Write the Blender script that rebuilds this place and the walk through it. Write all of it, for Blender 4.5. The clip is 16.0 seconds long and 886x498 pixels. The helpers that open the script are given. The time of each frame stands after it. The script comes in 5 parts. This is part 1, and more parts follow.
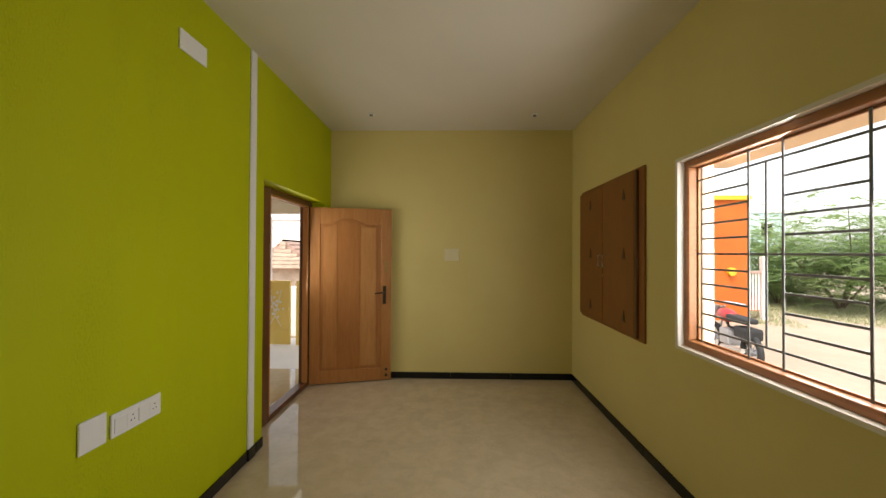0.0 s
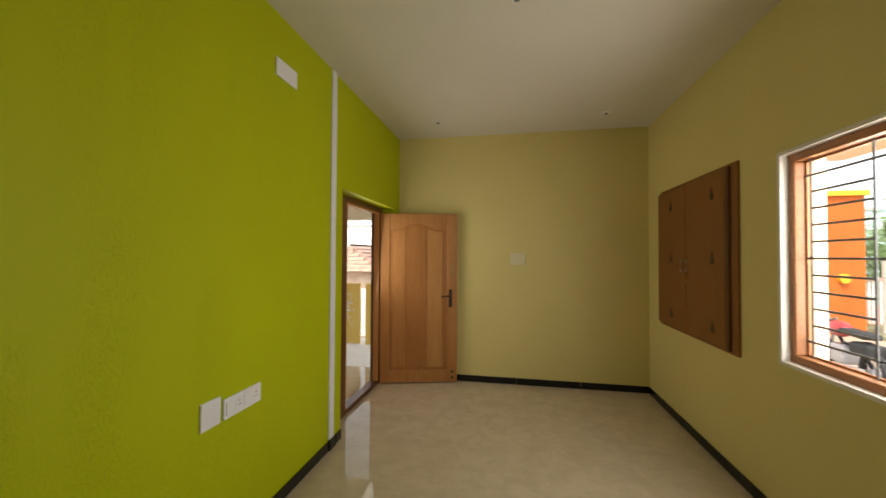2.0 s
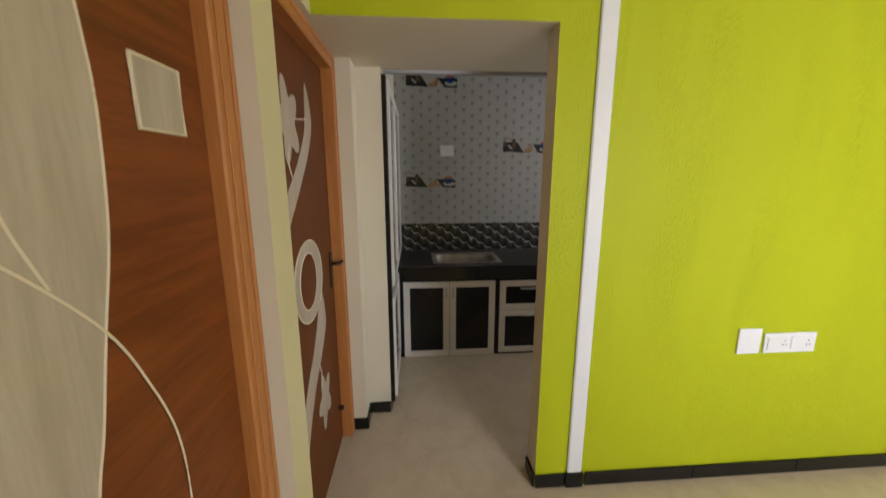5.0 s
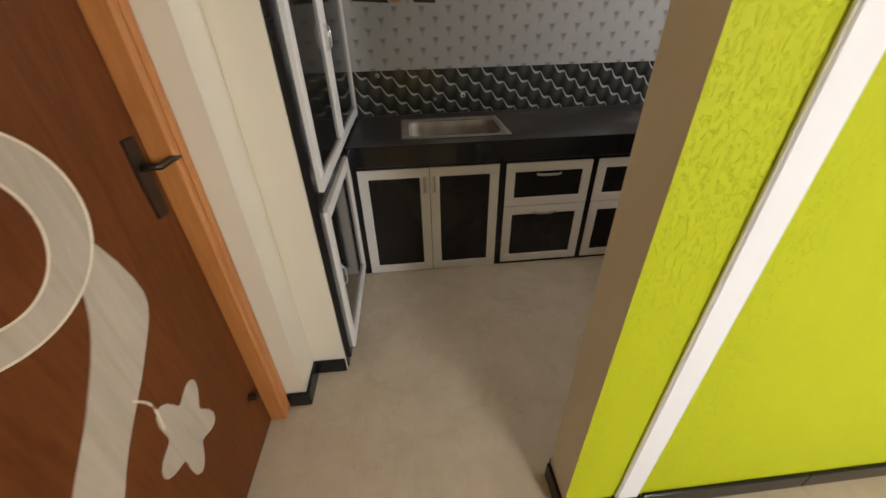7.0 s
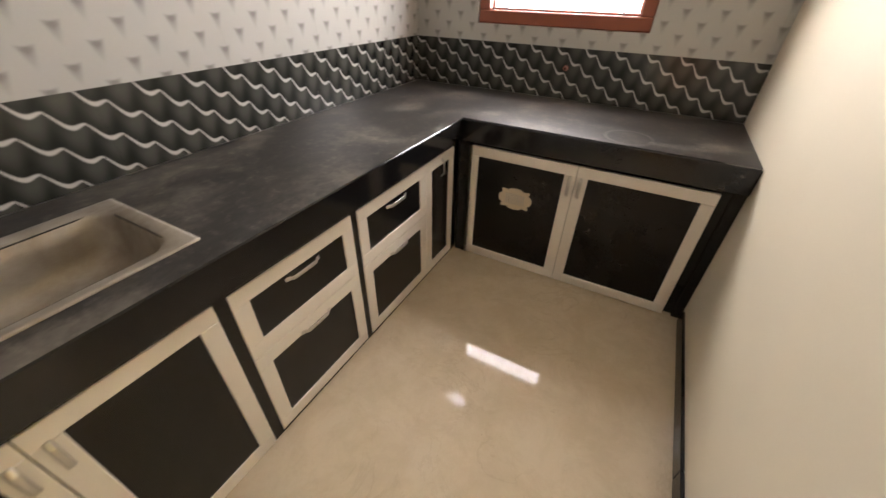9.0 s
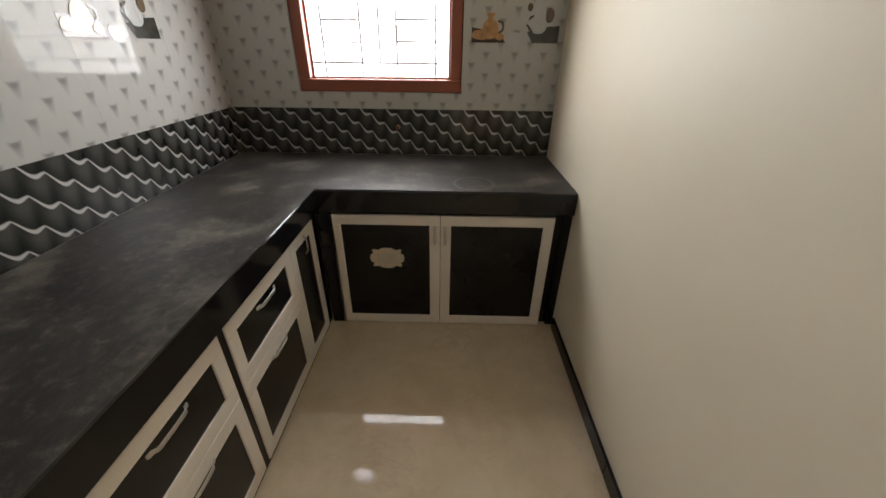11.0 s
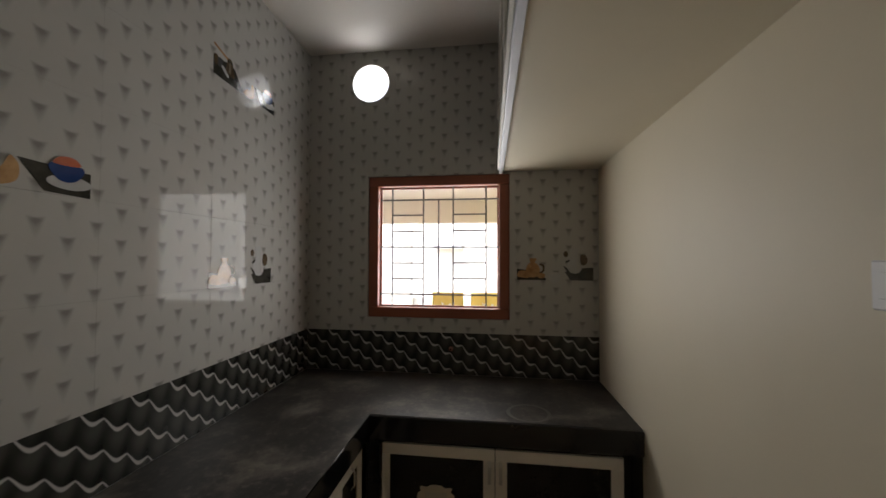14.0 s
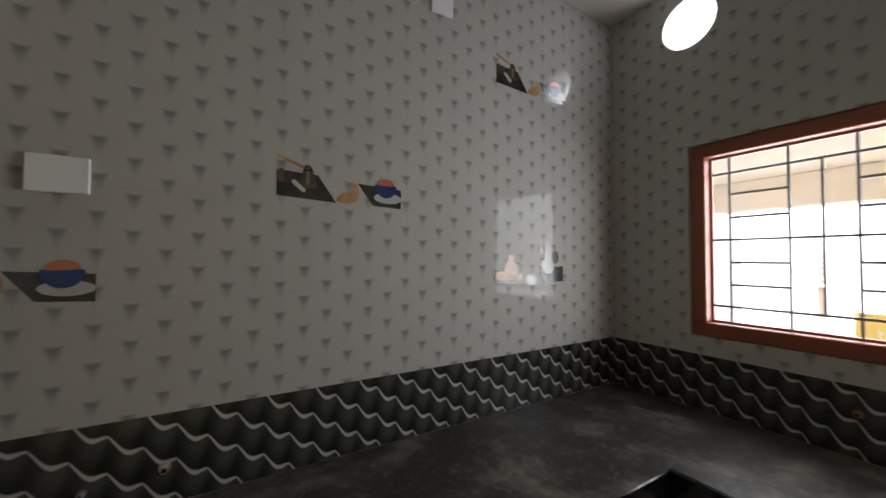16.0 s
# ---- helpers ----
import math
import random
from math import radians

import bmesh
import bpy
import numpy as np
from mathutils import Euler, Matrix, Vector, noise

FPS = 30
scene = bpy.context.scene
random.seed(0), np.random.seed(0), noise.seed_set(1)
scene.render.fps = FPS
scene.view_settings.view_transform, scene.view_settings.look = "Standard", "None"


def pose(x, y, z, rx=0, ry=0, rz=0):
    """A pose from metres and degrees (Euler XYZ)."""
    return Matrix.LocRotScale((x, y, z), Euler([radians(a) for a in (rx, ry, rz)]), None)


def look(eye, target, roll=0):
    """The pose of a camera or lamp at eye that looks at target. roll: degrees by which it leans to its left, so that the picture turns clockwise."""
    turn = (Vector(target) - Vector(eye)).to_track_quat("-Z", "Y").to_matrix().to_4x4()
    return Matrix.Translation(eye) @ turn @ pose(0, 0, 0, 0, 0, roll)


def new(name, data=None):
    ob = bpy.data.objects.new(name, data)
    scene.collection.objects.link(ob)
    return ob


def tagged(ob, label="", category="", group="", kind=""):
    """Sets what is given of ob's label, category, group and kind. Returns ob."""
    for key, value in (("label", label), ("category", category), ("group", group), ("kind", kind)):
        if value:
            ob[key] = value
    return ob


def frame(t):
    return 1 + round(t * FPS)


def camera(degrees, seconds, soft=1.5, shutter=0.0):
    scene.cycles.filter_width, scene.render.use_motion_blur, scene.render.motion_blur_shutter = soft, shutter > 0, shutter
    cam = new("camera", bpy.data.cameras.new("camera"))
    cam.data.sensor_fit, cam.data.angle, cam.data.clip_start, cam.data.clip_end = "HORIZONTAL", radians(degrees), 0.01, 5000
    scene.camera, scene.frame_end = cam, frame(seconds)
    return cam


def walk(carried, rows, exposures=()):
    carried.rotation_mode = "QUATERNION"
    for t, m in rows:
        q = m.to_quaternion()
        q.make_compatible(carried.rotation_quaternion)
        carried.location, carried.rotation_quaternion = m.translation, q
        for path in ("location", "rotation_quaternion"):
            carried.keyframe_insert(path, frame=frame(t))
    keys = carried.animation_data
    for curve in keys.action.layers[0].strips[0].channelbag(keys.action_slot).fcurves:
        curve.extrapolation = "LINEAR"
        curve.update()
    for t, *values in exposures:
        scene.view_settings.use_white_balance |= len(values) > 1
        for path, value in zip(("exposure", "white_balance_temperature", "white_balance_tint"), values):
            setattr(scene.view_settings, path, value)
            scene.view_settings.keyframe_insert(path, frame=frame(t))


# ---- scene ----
cam = camera(100.7, 16.0, shutter=0.25)
PATH = [
    (0, (0.167, -0.371, 1.561), (0.121, 1.628, 1.581), 0.3),
    (0.5, (0.162, -0.455, 1.56), (0.112, 1.544, 1.588), 0.3),
    (1, (0.155, -0.449, 1.559), (0.1, 1.55, 1.6), 0.3),
    (1.5, (0.146, -0.439, 1.567), (0.04, 1.557, 1.603), 0.3),
    (2, (0.092, -0.412, 1.564), (-0.273, 1.554, 1.603), 0.3),
    (2.5, (0.047, -0.404, 1.575), (-0.735, 1.436, 1.608), 0.4),
    (3, (0.092, -0.368, 1.616), (-1.224, 1.139, 1.627), 0.8),
    (3.5, (0.17, -0.405, 1.64), (-1.583, 0.557, 1.622), 0.5),
    (4, (0.281, -0.484, 1.622), (-1.674, -0.064, 1.614), 0.1),
    (4.5, (0.348, -0.508, 1.627), (-1.642, -0.31, 1.608), -0.0),
    (5, (0.256, -0.507, 1.612), (-1.699, -0.364, 1.215), -0.1),
    (5.2, (0.175, -0.515, 1.601), (-1.728, -0.38, 1.001), 0.0),
    (7.3, (-1.047, -0.316, 1.423), (-2.673, -0.102, 0.278), -0.8),
    (7.5, (-1.196, -0.315, 1.429), (-2.787, 0.028, 0.267), -0.3),
    (8, (-1.5, -0.34, 1.439), (-2.907, 0.475, 0.274), 0.5),
    (8.5, (-1.754, -0.255, 1.414), (-2.877, 0.914, 0.243), 0.6),
    (9, (-1.949, -0.151, 1.4), (-2.704, 1.289, 0.235), 1.3),
    (9.2, (-1.995, -0.105, 1.395), (-2.609, 1.403, 0.232), 1.2),
    (11.3, (-2.143, -0.093, 1.511), (-2.143, 1.713, 0.652), 0.6),
    (11.5, (-2.167, -0.122, 1.542), (-2.154, 1.75, 0.837), 0.5),
    (12, (-2.188, -0.184, 1.595), (-2.164, 1.791, 1.278), 0.3),
    (12.5, (-2.203, -0.22, 1.618), (-2.163, 1.779, 1.562), 0.4),
    (13, (-2.198, -0.212, 1.617), (-2.162, 1.788, 1.65), 0.3),
    (13.5, (-2.208, -0.21, 1.62), (-2.217, 1.789, 1.668), 0.4),
    (14, (-2.179, -0.182, 1.631), (-2.435, 1.801, 1.681), 0.2),
    (14.5, (-2.106, -0.131, 1.622), (-2.718, 1.773, 1.678), 0.1),
    (15, (-2.048, -0.052, 1.612), (-3.045, 1.681, 1.666), -0.0),
    (15.5, (-2.064, 0.062, 1.602), (-3.432, 1.52, 1.647), 0.1),
    (16, (-2.039, 0.208, 1.608), (-3.755, 1.234, 1.662), 0.2),
]
EXPOSURES = [(0.0, 1.5, 6650, 9), (1.5, 1.45, 6700, 9), (2.0, 1.6, 6650, 8), (2.5, 2.1, 6800, 7), (3.0, 2.1, 6850, 6), (3.5, 2.25, 6850, 8), (4.5, 2.95, 6400, 11), (5.0, 2.9, 5800, 12), (7.5, 3.75, 6000, 14), (8.0, 4.3, 6050, 15), (8.5, 4.75, 6200, 18), (9.0, 4.8, 6250, 16), (11.5, 3.4, 5950, 10), (12.5, 2.35, 7300, 22), (13.5, 2.5, 6500, 14), (14.5, 2.3, 6050, 10), (15.5, 2.7, 5600, 10), (16.0, 2.95, 5800, 10)]
walk(cam, [(t, look(eye, target, roll)) for t, eye, target, roll in PATH], EXPOSURES)
SKY, SUN, HALL_W, KITCHEN_W, DOOR_W, VENT_W, DUST = 0.15, 1.5, 14.5, 3.6, 2.4, 0.30, 0.33

# ---- world and light ----
world = bpy.data.worlds.new("sky_world")
scene.world = world
world.use_nodes = True
wn = world.node_tree
sky = wn.nodes.new("ShaderNodeTexSky")
sky.sky_type, sky.sun_disc = "NISHITA", False
sky.sun_elevation, sky.sun_rotation = radians(58), radians(206)
sky.dust_density, sky.air_density, sky.ozone_density = 2.5, 1.0, 0.5
haze = wn.nodes.new("ShaderNodeHueSaturation")
haze.inputs["Saturation"].default_value = 0.3
wn.links.new(sky.outputs["Color"], haze.inputs["Color"])
wn.links.new(haze.outputs["Color"], wn.nodes["Background"].inputs["Color"])
wn.nodes["Background"].inputs["Strength"].default_value = SKY

sun = new("sun", bpy.data.lights.new("sun", "SUN"))
sun.data.energy, sun.data.angle, sun.data.color = SUN, radians(12), (1.0, 0.95, 0.87)
sun.matrix_world = look((0, 0, 20), (5.0, 11.2, 0))


def opening_light(name, eye, target, w, h, watts, color=(1.0, 0.97, 0.92)):
    data = bpy.data.lights.new(name, "AREA")
    data.shape, data.size, data.size_y, data.energy, data.color = "RECTANGLE", w, h, watts, color
    ob = new(name, data)
    ob.matrix_world = look(eye, target)
    return ob


opening_light("sky_light_hall_window", (1.97, 1.48, 1.571), (0.25, 2.08, 0.92), 1.20, 1.24, HALL_W)
opening_light("sky_light_kitchen_window", (-2.536, 2.53, 1.718), (-2.536, 0.0, 1.718), 0.96, 0.97, KITCHEN_W)
vent_light = opening_light("sky_light_vent", (-3.026, 2.50, 2.876), (-2.9, 0.5, 3.25), 0.25, 0.25, VENT_W)
vent_light.data.shape = "DISK"
opening_light("sky_light_front_door", (-1.495, 3.41, 1.58), (0.0, 3.41, 1.45), 0.80, 0.92, DOOR_W)


# ---- materials ----
def socket(nt, v, ref):
    if isinstance(v, bpy.types.NodeSocket):
        nt.links.new(v, ref)
    else:
        ref.default_value = v


def M(nt, op, a, b=0.0, c=0.0, clamp=False):
    n = nt.nodes.new("ShaderNodeMath")
    n.operation, n.use_clamp = op, clamp
    for i, v in enumerate((a, b, c)):
        socket(nt, v, n.inputs[i])
    return n.outputs[0]


def mix(nt, f, a, b):
    n = nt.nodes.new("ShaderNodeMix")
    n.data_type = "RGBA"
    socket(nt, f, n.inputs[0])
    socket(nt, a if isinstance(a, bpy.types.NodeSocket) else (*a, 1), n.inputs[6])
    socket(nt, b if isinstance(b, bpy.types.NodeSocket) else (*b, 1), n.inputs[7])
    return n.outputs[2]


def coords(nt, world_space=True, scale=(1, 1, 1)):
    src = nt.nodes.new("ShaderNodeNewGeometry").outputs["Position"] if world_space else nt.nodes.new("ShaderNodeTexCoord").outputs["Object"]
    mp = nt.nodes.new("ShaderNodeMapping")
    mp.inputs["Scale"].default_value = scale
    nt.links.new(src, mp.inputs["Vector"])
    return mp.outputs[0]


def noise_tex(nt, vec, scale, detail=4, rough=0.55, dist=0.0):
    n = nt.nodes.new("ShaderNodeTexNoise")
    n.inputs["Scale"].default_value, n.inputs["Detail"].default_value = scale, detail
    n.inputs["Roughness"].default_value, n.inputs["Distortion"].default_value = rough, dist
    nt.links.new(vec, n.inputs["Vector"])
    return n.outputs["Fac"]


def ramp(nt, v, lo, hi):
    n = nt.nodes.new("ShaderNodeMapRange")
    n.interpolation_type = "SMOOTHSTEP"
    n.inputs["From Min"].default_value, n.inputs["From Max"].default_value = lo, hi
    nt.links.new(v, n.inputs["Value"])
    return n.outputs[0]


def bump(nt, h, strength, dist=0.002):
    n = nt.nodes.new("ShaderNodeBump")
    n.inputs["Strength"].default_value, n.inputs["Distance"].default_value = strength, dist
    nt.links.new(h, n.inputs["Height"])
    return n.outputs[0]


def material(name):
    m = bpy.data.materials.new(name)
    m.use_nodes = True
    return m, m.node_tree, m.node_tree.nodes["Principled BSDF"]


def surface(name, a, b, rough=0.6, metal=0.0, big=1.5, fine=40.0, stretch=(1, 1, 1), relief=0.15, spec=0.5, coat=0.0, rvar=0.1, dist=0.002):
    """A painted, stone or metal surface: two tones at a large and a fine scale, with relief."""
    m, nt, p = material(name)
    v = coords(nt, True, stretch)
    n1, n2 = noise_tex(nt, v, big, 5, 0.6, 0.3), noise_tex(nt, v, fine, 4)
    f = M(nt, "ADD", M(nt, "MULTIPLY", ramp(nt, n1, 0.3, 0.7), 0.6), M(nt, "MULTIPLY", n2, 0.4))
    nt.links.new(mix(nt, f, a, b), p.inputs["Base Color"])
    socket(nt, M(nt, "ADD", rough - rvar / 2, M(nt, "MULTIPLY", n1, rvar)), p.inputs["Roughness"])
    p.inputs["Metallic"].default_value, p.inputs["Specular IOR Level"].default_value = metal, spec
    p.inputs["Coat Weight"].default_value, p.inputs["Coat Roughness"].default_value = coat, 0.08
    if relief:
        nt.links.new(bump(nt, n2, relief, dist), p.inputs["Normal"])
    return m


def wood(name, dark, light, along="z", rough=0.42, scale=1.0, coat=0.15, spec=0.5):
    """Varnished wood with long grain along an axis."""
    m, nt, p = material(name)
    s = {"x": (1.2, 14, 14), "y": (14, 1.2, 14), "z": (14, 14, 1.2)}[along]
    v = coords(nt, True, tuple(c * scale for c in s))
    g1, g2 = noise_tex(nt, v, 1.6, 6, 0.65, 1.2), noise_tex(nt, v, 9.0, 3, 0.7)
    broad = noise_tex(nt, coords(nt), 2.2, 3)
    f = M(nt, "ADD", M(nt, "MULTIPLY", g1, 0.65), M(nt, "MULTIPLY", g2, 0.35))
    f = ramp(nt, M(nt, "ADD", f, M(nt, "MULTIPLY", M(nt, "SUBTRACT", broad, 0.5), 0.35)), 0.28, 0.72)
    nt.links.new(mix(nt, f, dark, light), p.inputs["Base Color"])
    socket(nt, M(nt, "ADD", rough - 0.08, M(nt, "MULTIPLY", g1, 0.16)), p.inputs["Roughness"])
    p.inputs["Coat Weight"].default_value, p.inputs["Coat Roughness"].default_value = coat, 0.25
    p.inputs["Specular IOR Level"].default_value = spec
    nt.links.new(bump(nt, g2, 0.12, 0.001), p.inputs["Normal"])
    return m


def stipple_paint(name, a, b):
    """Emulsion over a rough putty coat with patches of trowel strokes."""
    m, nt, p = material(name)
    v = coords(nt)
    tall = coords(nt, True, (1, 1, 0.45))
    n1, n2 = noise_tex(nt, v, 0.9, 4), noise_tex(nt, tall, 120, 3, 0.6, 0.4)
    patch = ramp(nt, noise_tex(nt, coords(nt, True, (1, 2.2, 0.45)), 1.9, 3), 0.34, 0.60)
    drop = ramp(nt, n2, 0.52, 0.64)
    h = M(nt, "ADD", M(nt, "MULTIPLY", noise_tex(nt, v, 220, 2), 0.12), M(nt, "MULTIPLY", drop, patch))
    nt.links.new(mix(nt, n1, a, b), p.inputs["Base Color"])
    p.inputs["Roughness"].default_value, p.inputs["Specular IOR Level"].default_value = 0.55, 0.2
    nt.links.new(bump(nt, h, 0.8, 0.0021), p.inputs["Normal"])
    return m


def marble_floor(name):
    """Polished vitrified floor tiles, cream with pale veins and dust."""
    m, nt, p = material(name)
    v = coords(nt)
    vein = noise_tex(nt, v, 5.5, 9, 0.68, 0.35)
    fine = noise_tex(nt, v, 22, 5, 0.6, 0.5)
    f = M(nt, "ADD", M(nt, "MULTIPLY", ramp(nt, vein, 0.35, 0.66), 0.65), M(nt, "MULTIPLY", fine, 0.35))
    base = mix(nt, f, (0.485, 0.398, 0.275), (0.580, 0.490, 0.358))
    thread = M(nt, "ABSOLUTE", M(nt, "SUBTRACT", noise_tex(nt, v, 3.2, 7, 0.62, 1.1), 0.5))
    thread = M(nt, "MULTIPLY", M(nt, "SUBTRACT", 1.0, ramp(nt, thread, 0.0, 0.022)), ramp(nt, noise_tex(nt, v, 2.1, 3), 0.42, 0.62))
    base = mix(nt, M(nt, "MULTIPLY", thread, 0.22), base, (0.33, 0.255, 0.17))
    dirt = M(nt, "ADD", ramp(nt, noise_tex(nt, v, 9, 6, 0.7), 0.66, 0.76), ramp(nt, noise_tex(nt, v, 46, 3, 0.6), 0.70, 0.76), clamp=True)
    nt.links.new(mix(nt, M(nt, "MULTIPLY", dirt, 0.32), base, (0.26, 0.21, 0.15)), p.inputs["Base Color"])
    socket(nt, M(nt, "ADD", 0.008, M(nt, "MULTIPLY", ramp(nt, noise_tex(nt, v, 5, 4), 0.4, 0.75), 0.016)), p.inputs["Roughness"])
    p.inputs["Specular IOR Level"].default_value = 0.21
    return m


def granite(name):
    m, nt, p = material(name)
    v = coords(nt)
    speck = ramp(nt, noise_tex(nt, v, 160, 3, 0.7), 0.58, 0.70)
    dust = ramp(nt, noise_tex(nt, v, 4.5, 6, 0.66, 0.2), 0.46, 0.74)
    streak = ramp(nt, noise_tex(nt, coords(nt, True, (3.0, 1.0, 1.0)), 6, 9, 0.75, 0.1), 0.42, 0.72)
    spots = ramp(nt, noise_tex(nt, v, 26, 6, 0.72), 0.50, 0.78)
    c = mix(nt, speck, (0.005, 0.005, 0.006), (0.025, 0.025, 0.028))
    film = M(nt, "ADD", M(nt, "ADD", 0.20, M(nt, "MULTIPLY", dust, 1.0)), M(nt, "ADD", M(nt, "MULTIPLY", streak, 0.28), M(nt, "MULTIPLY", spots, 0.8)))
    nt.links.new(mix(nt, M(nt, "MULTIPLY", film, DUST), c, (0.32, 0.285, 0.24)), p.inputs["Base Color"])
    socket(nt, M(nt, "ADD", 0.36, M(nt, "MULTIPLY", film, 0.15)), p.inputs["Roughness"])
    p.inputs["Specular IOR Level"].default_value = 0.19
    return m


def tile_print(name, axis, u0, z0):
    """White glazed tile with a printed lattice of shaded triangles. axis: which way the wall runs."""
    m, nt, p = material(name)
    sep = nt.nodes.new("ShaderNodeSeparateXYZ")
    nt.links.new(nt.nodes.new("ShaderNodeNewGeometry").outputs["Position"], sep.inputs[0])
    u, z = sep.outputs[axis], sep.outputs["Z"]
    tone = None
    for off in (0.0, 0.5):
        a = M(nt, "SUBTRACT", M(nt, "FRACT", M(nt, "ADD", M(nt, "DIVIDE", M(nt, "SUBTRACT", u, u0), 0.1655), 20.5 + off)), 0.5)
        b = M(nt, "SUBTRACT", M(nt, "FRACT", M(nt, "ADD", M(nt, "DIVIDE", M(nt, "SUBTRACT", z, z0), 0.1108), 20.5 + off)), 0.5)
        aa = M(nt, "ABSOLUTE", a)
        half = M(nt, "MULTIPLY", M(nt, "ADD", b, 0.47), 0.205)
        side = ramp(nt, M(nt, "SUBTRACT", half, aa), -0.04, 0.045)
        top = M(nt, "SUBTRACT", 1.0, ramp(nt, M(nt, "SUBTRACT", b, M(nt, "MULTIPLY", aa, 0.30)), 0.10, 0.18))
        deep = ramp(nt, b, -0.56, 0.10)
        core = M(nt, "SUBTRACT", 1.0, ramp(nt, M(nt, "ADD", M(nt, "MULTIPLY", aa, 1.7), M(nt, "ABSOLUTE", M(nt, "SUBTRACT", b, 0.07))), 0.0, 0.24))
        t = M(nt, "MULTIPLY", M(nt, "MULTIPLY", M(nt, "MULTIPLY", side, top), deep), M(nt, "ADD", 0.62, M(nt, "MULTIPLY", core, 0.55)))
        tone = t if tone is None else M(nt, "ADD", tone, t, clamp=True)
    info = nt.nodes.new("ShaderNodeObjectInfo")
    cloud = noise_tex(nt, coords(nt), 7, 4)
    base = mix(nt, cloud, (0.42, 0.41, 0.38), (0.48, 0.47, 0.44))
    base = mix(nt, M(nt, "MULTIPLY", info.outputs["Random"], 0.04), base, (0.34, 0.33, 0.31))
    nt.links.new(mix(nt, M(nt, "MULTIPLY", tone, 0.62), base, (0.12, 0.118, 0.105)), p.inputs["Base Color"])
    p.inputs["Roughness"].default_value, p.inputs["Specular IOR Level"].default_value = 0.03, 0.115
    nt.links.new(bump(nt, noise_tex(nt, coords(nt), 6, 2), 0.03, 0.004), p.inputs["Normal"])
    return m


def wave_print(name, axis, u0, z0, per):
    """Black glazed border tile with stepped pale waves."""
    m, nt, p = material(name)
    sep = nt.nodes.new("ShaderNodeSeparateXYZ")
    nt.links.new(nt.nodes.new("ShaderNodeNewGeometry").outputs["Position"], sep.inputs[0])
    u, z = sep.outputs[axis], sep.outputs["Z"]
    u = M(nt, "SUBTRACT", u, u0)
    q = M(nt, "SUBTRACT", M(nt, "MULTIPLY", M(nt, "FRACT", M(nt, "ADD", M(nt, "MULTIPLY", u, 2.0 / per), 40.25)), 2.0), 1.0)
    q2 = M(nt, "MULTIPLY", q, q)
    zz = M(nt, "ADD", M(nt, "SUBTRACT", z, z0), M(nt, "MULTIPLY", u, 0.107 / per))
    zz = M(nt, "SUBTRACT", zz, M(nt, "MULTIPLY", M(nt, "SUBTRACT", q2, 0.33), 0.013))
    zz = M(nt, "ADD", zz, M(nt, "MULTIPLY", M(nt, "SINE", M(nt, "MULTIPLY", u, 4 * math.pi / per)), 0.0075))
    r = M(nt, "FRACT", M(nt, "ADD", M(nt, "DIVIDE", zz, 0.107), 20.5))
    width = M(nt, "ADD", 0.014, M(nt, "MULTIPLY", M(nt, "SUBTRACT", 1.0, q2), 0.044))
    line = M(nt, "SUBTRACT", 1.0, ramp(nt, M(nt, "SUBTRACT", M(nt, "ABSOLUTE", M(nt, "SUBTRACT", r, 0.5)), width), -0.025, 0.045))
    below = M(nt, "FRACT", M(nt, "ADD", r, 0.5))
    glow = ramp(nt, below, 0.10, 0.80)
    slant = M(nt, "FRACT", M(nt, "ADD", M(nt, "MULTIPLY", u, 2.0 / per), M(nt, "SUBTRACT", 40.45, M(nt, "MULTIPLY", below, 0.45))))
    belly = M(nt, "SUBTRACT", 1.0, ramp(nt, M(nt, "ABSOLUTE", M(nt, "SUBTRACT", M(nt, "MULTIPLY", slant, 2.0), 1.0)), 0.2, 1.0))
    body_tone = M(nt, "MULTIPLY", M(nt, "ADD", 0.30, M(nt, "MULTIPLY", glow, 0.70)), M(nt, "ADD", 0.40, M(nt, "MULTIPLY", belly, 0.60)))
    base = mix(nt, body_tone, (0.006, 0.007, 0.006), (0.068, 0.069, 0.060))
    base = mix(nt, M(nt, "MULTIPLY", noise_tex(nt, coords(nt), 30, 3), 0.04), base, (0.16, 0.15, 0.14))
    nt.links.new(mix(nt, M(nt, "MULTIPLY", line, 0.85), base, (0.56, 0.54, 0.52)), p.inputs["Base Color"])
    p.inputs["Roughness"].default_value = 0.14
    return m


CREAM = surface("cream_emulsion", (0.66, 0.555, 0.225), (0.72, 0.615, 0.27), 0.6, big=0.8, fine=130, relief=0.12, spec=0.3)
BEIGE = surface("pale_beige_emulsion", (0.68, 0.615, 0.475), (0.74, 0.675, 0.53), 0.55, big=0.8, fine=130, relief=0.10, spec=0.35)
GREEN = stipple_paint("lime_green_emulsion", (0.43, 0.475, 0.003), (0.475, 0.525, 0.004))
CREAM_S = surface("pale_cream_emulsion", (0.70, 0.635, 0.385), (0.755, 0.69, 0.43), 0.6, big=0.8, fine=130, relief=0.12, spec=0.3)
CEIL = surface("white_ceiling_paint", (0.70, 0.66, 0.60), (0.76, 0.72, 0.66), 0.7, big=0.7, fine=90, relief=0.10)
PORCH = surface("porch_cream_paint", (0.82, 0.77, 0.69), (0.86, 0.82, 0.75), 0.7, big=0.8, fine=80)
PEACH = surface("peach_outside_paint", (0.78, 0.60, 0.40), (0.83, 0.67, 0.48), 0.7, big=0.8, fine=80)
FLOOR = marble_floor("polished_floor_tile")
GRANITE = granite("black_granite")
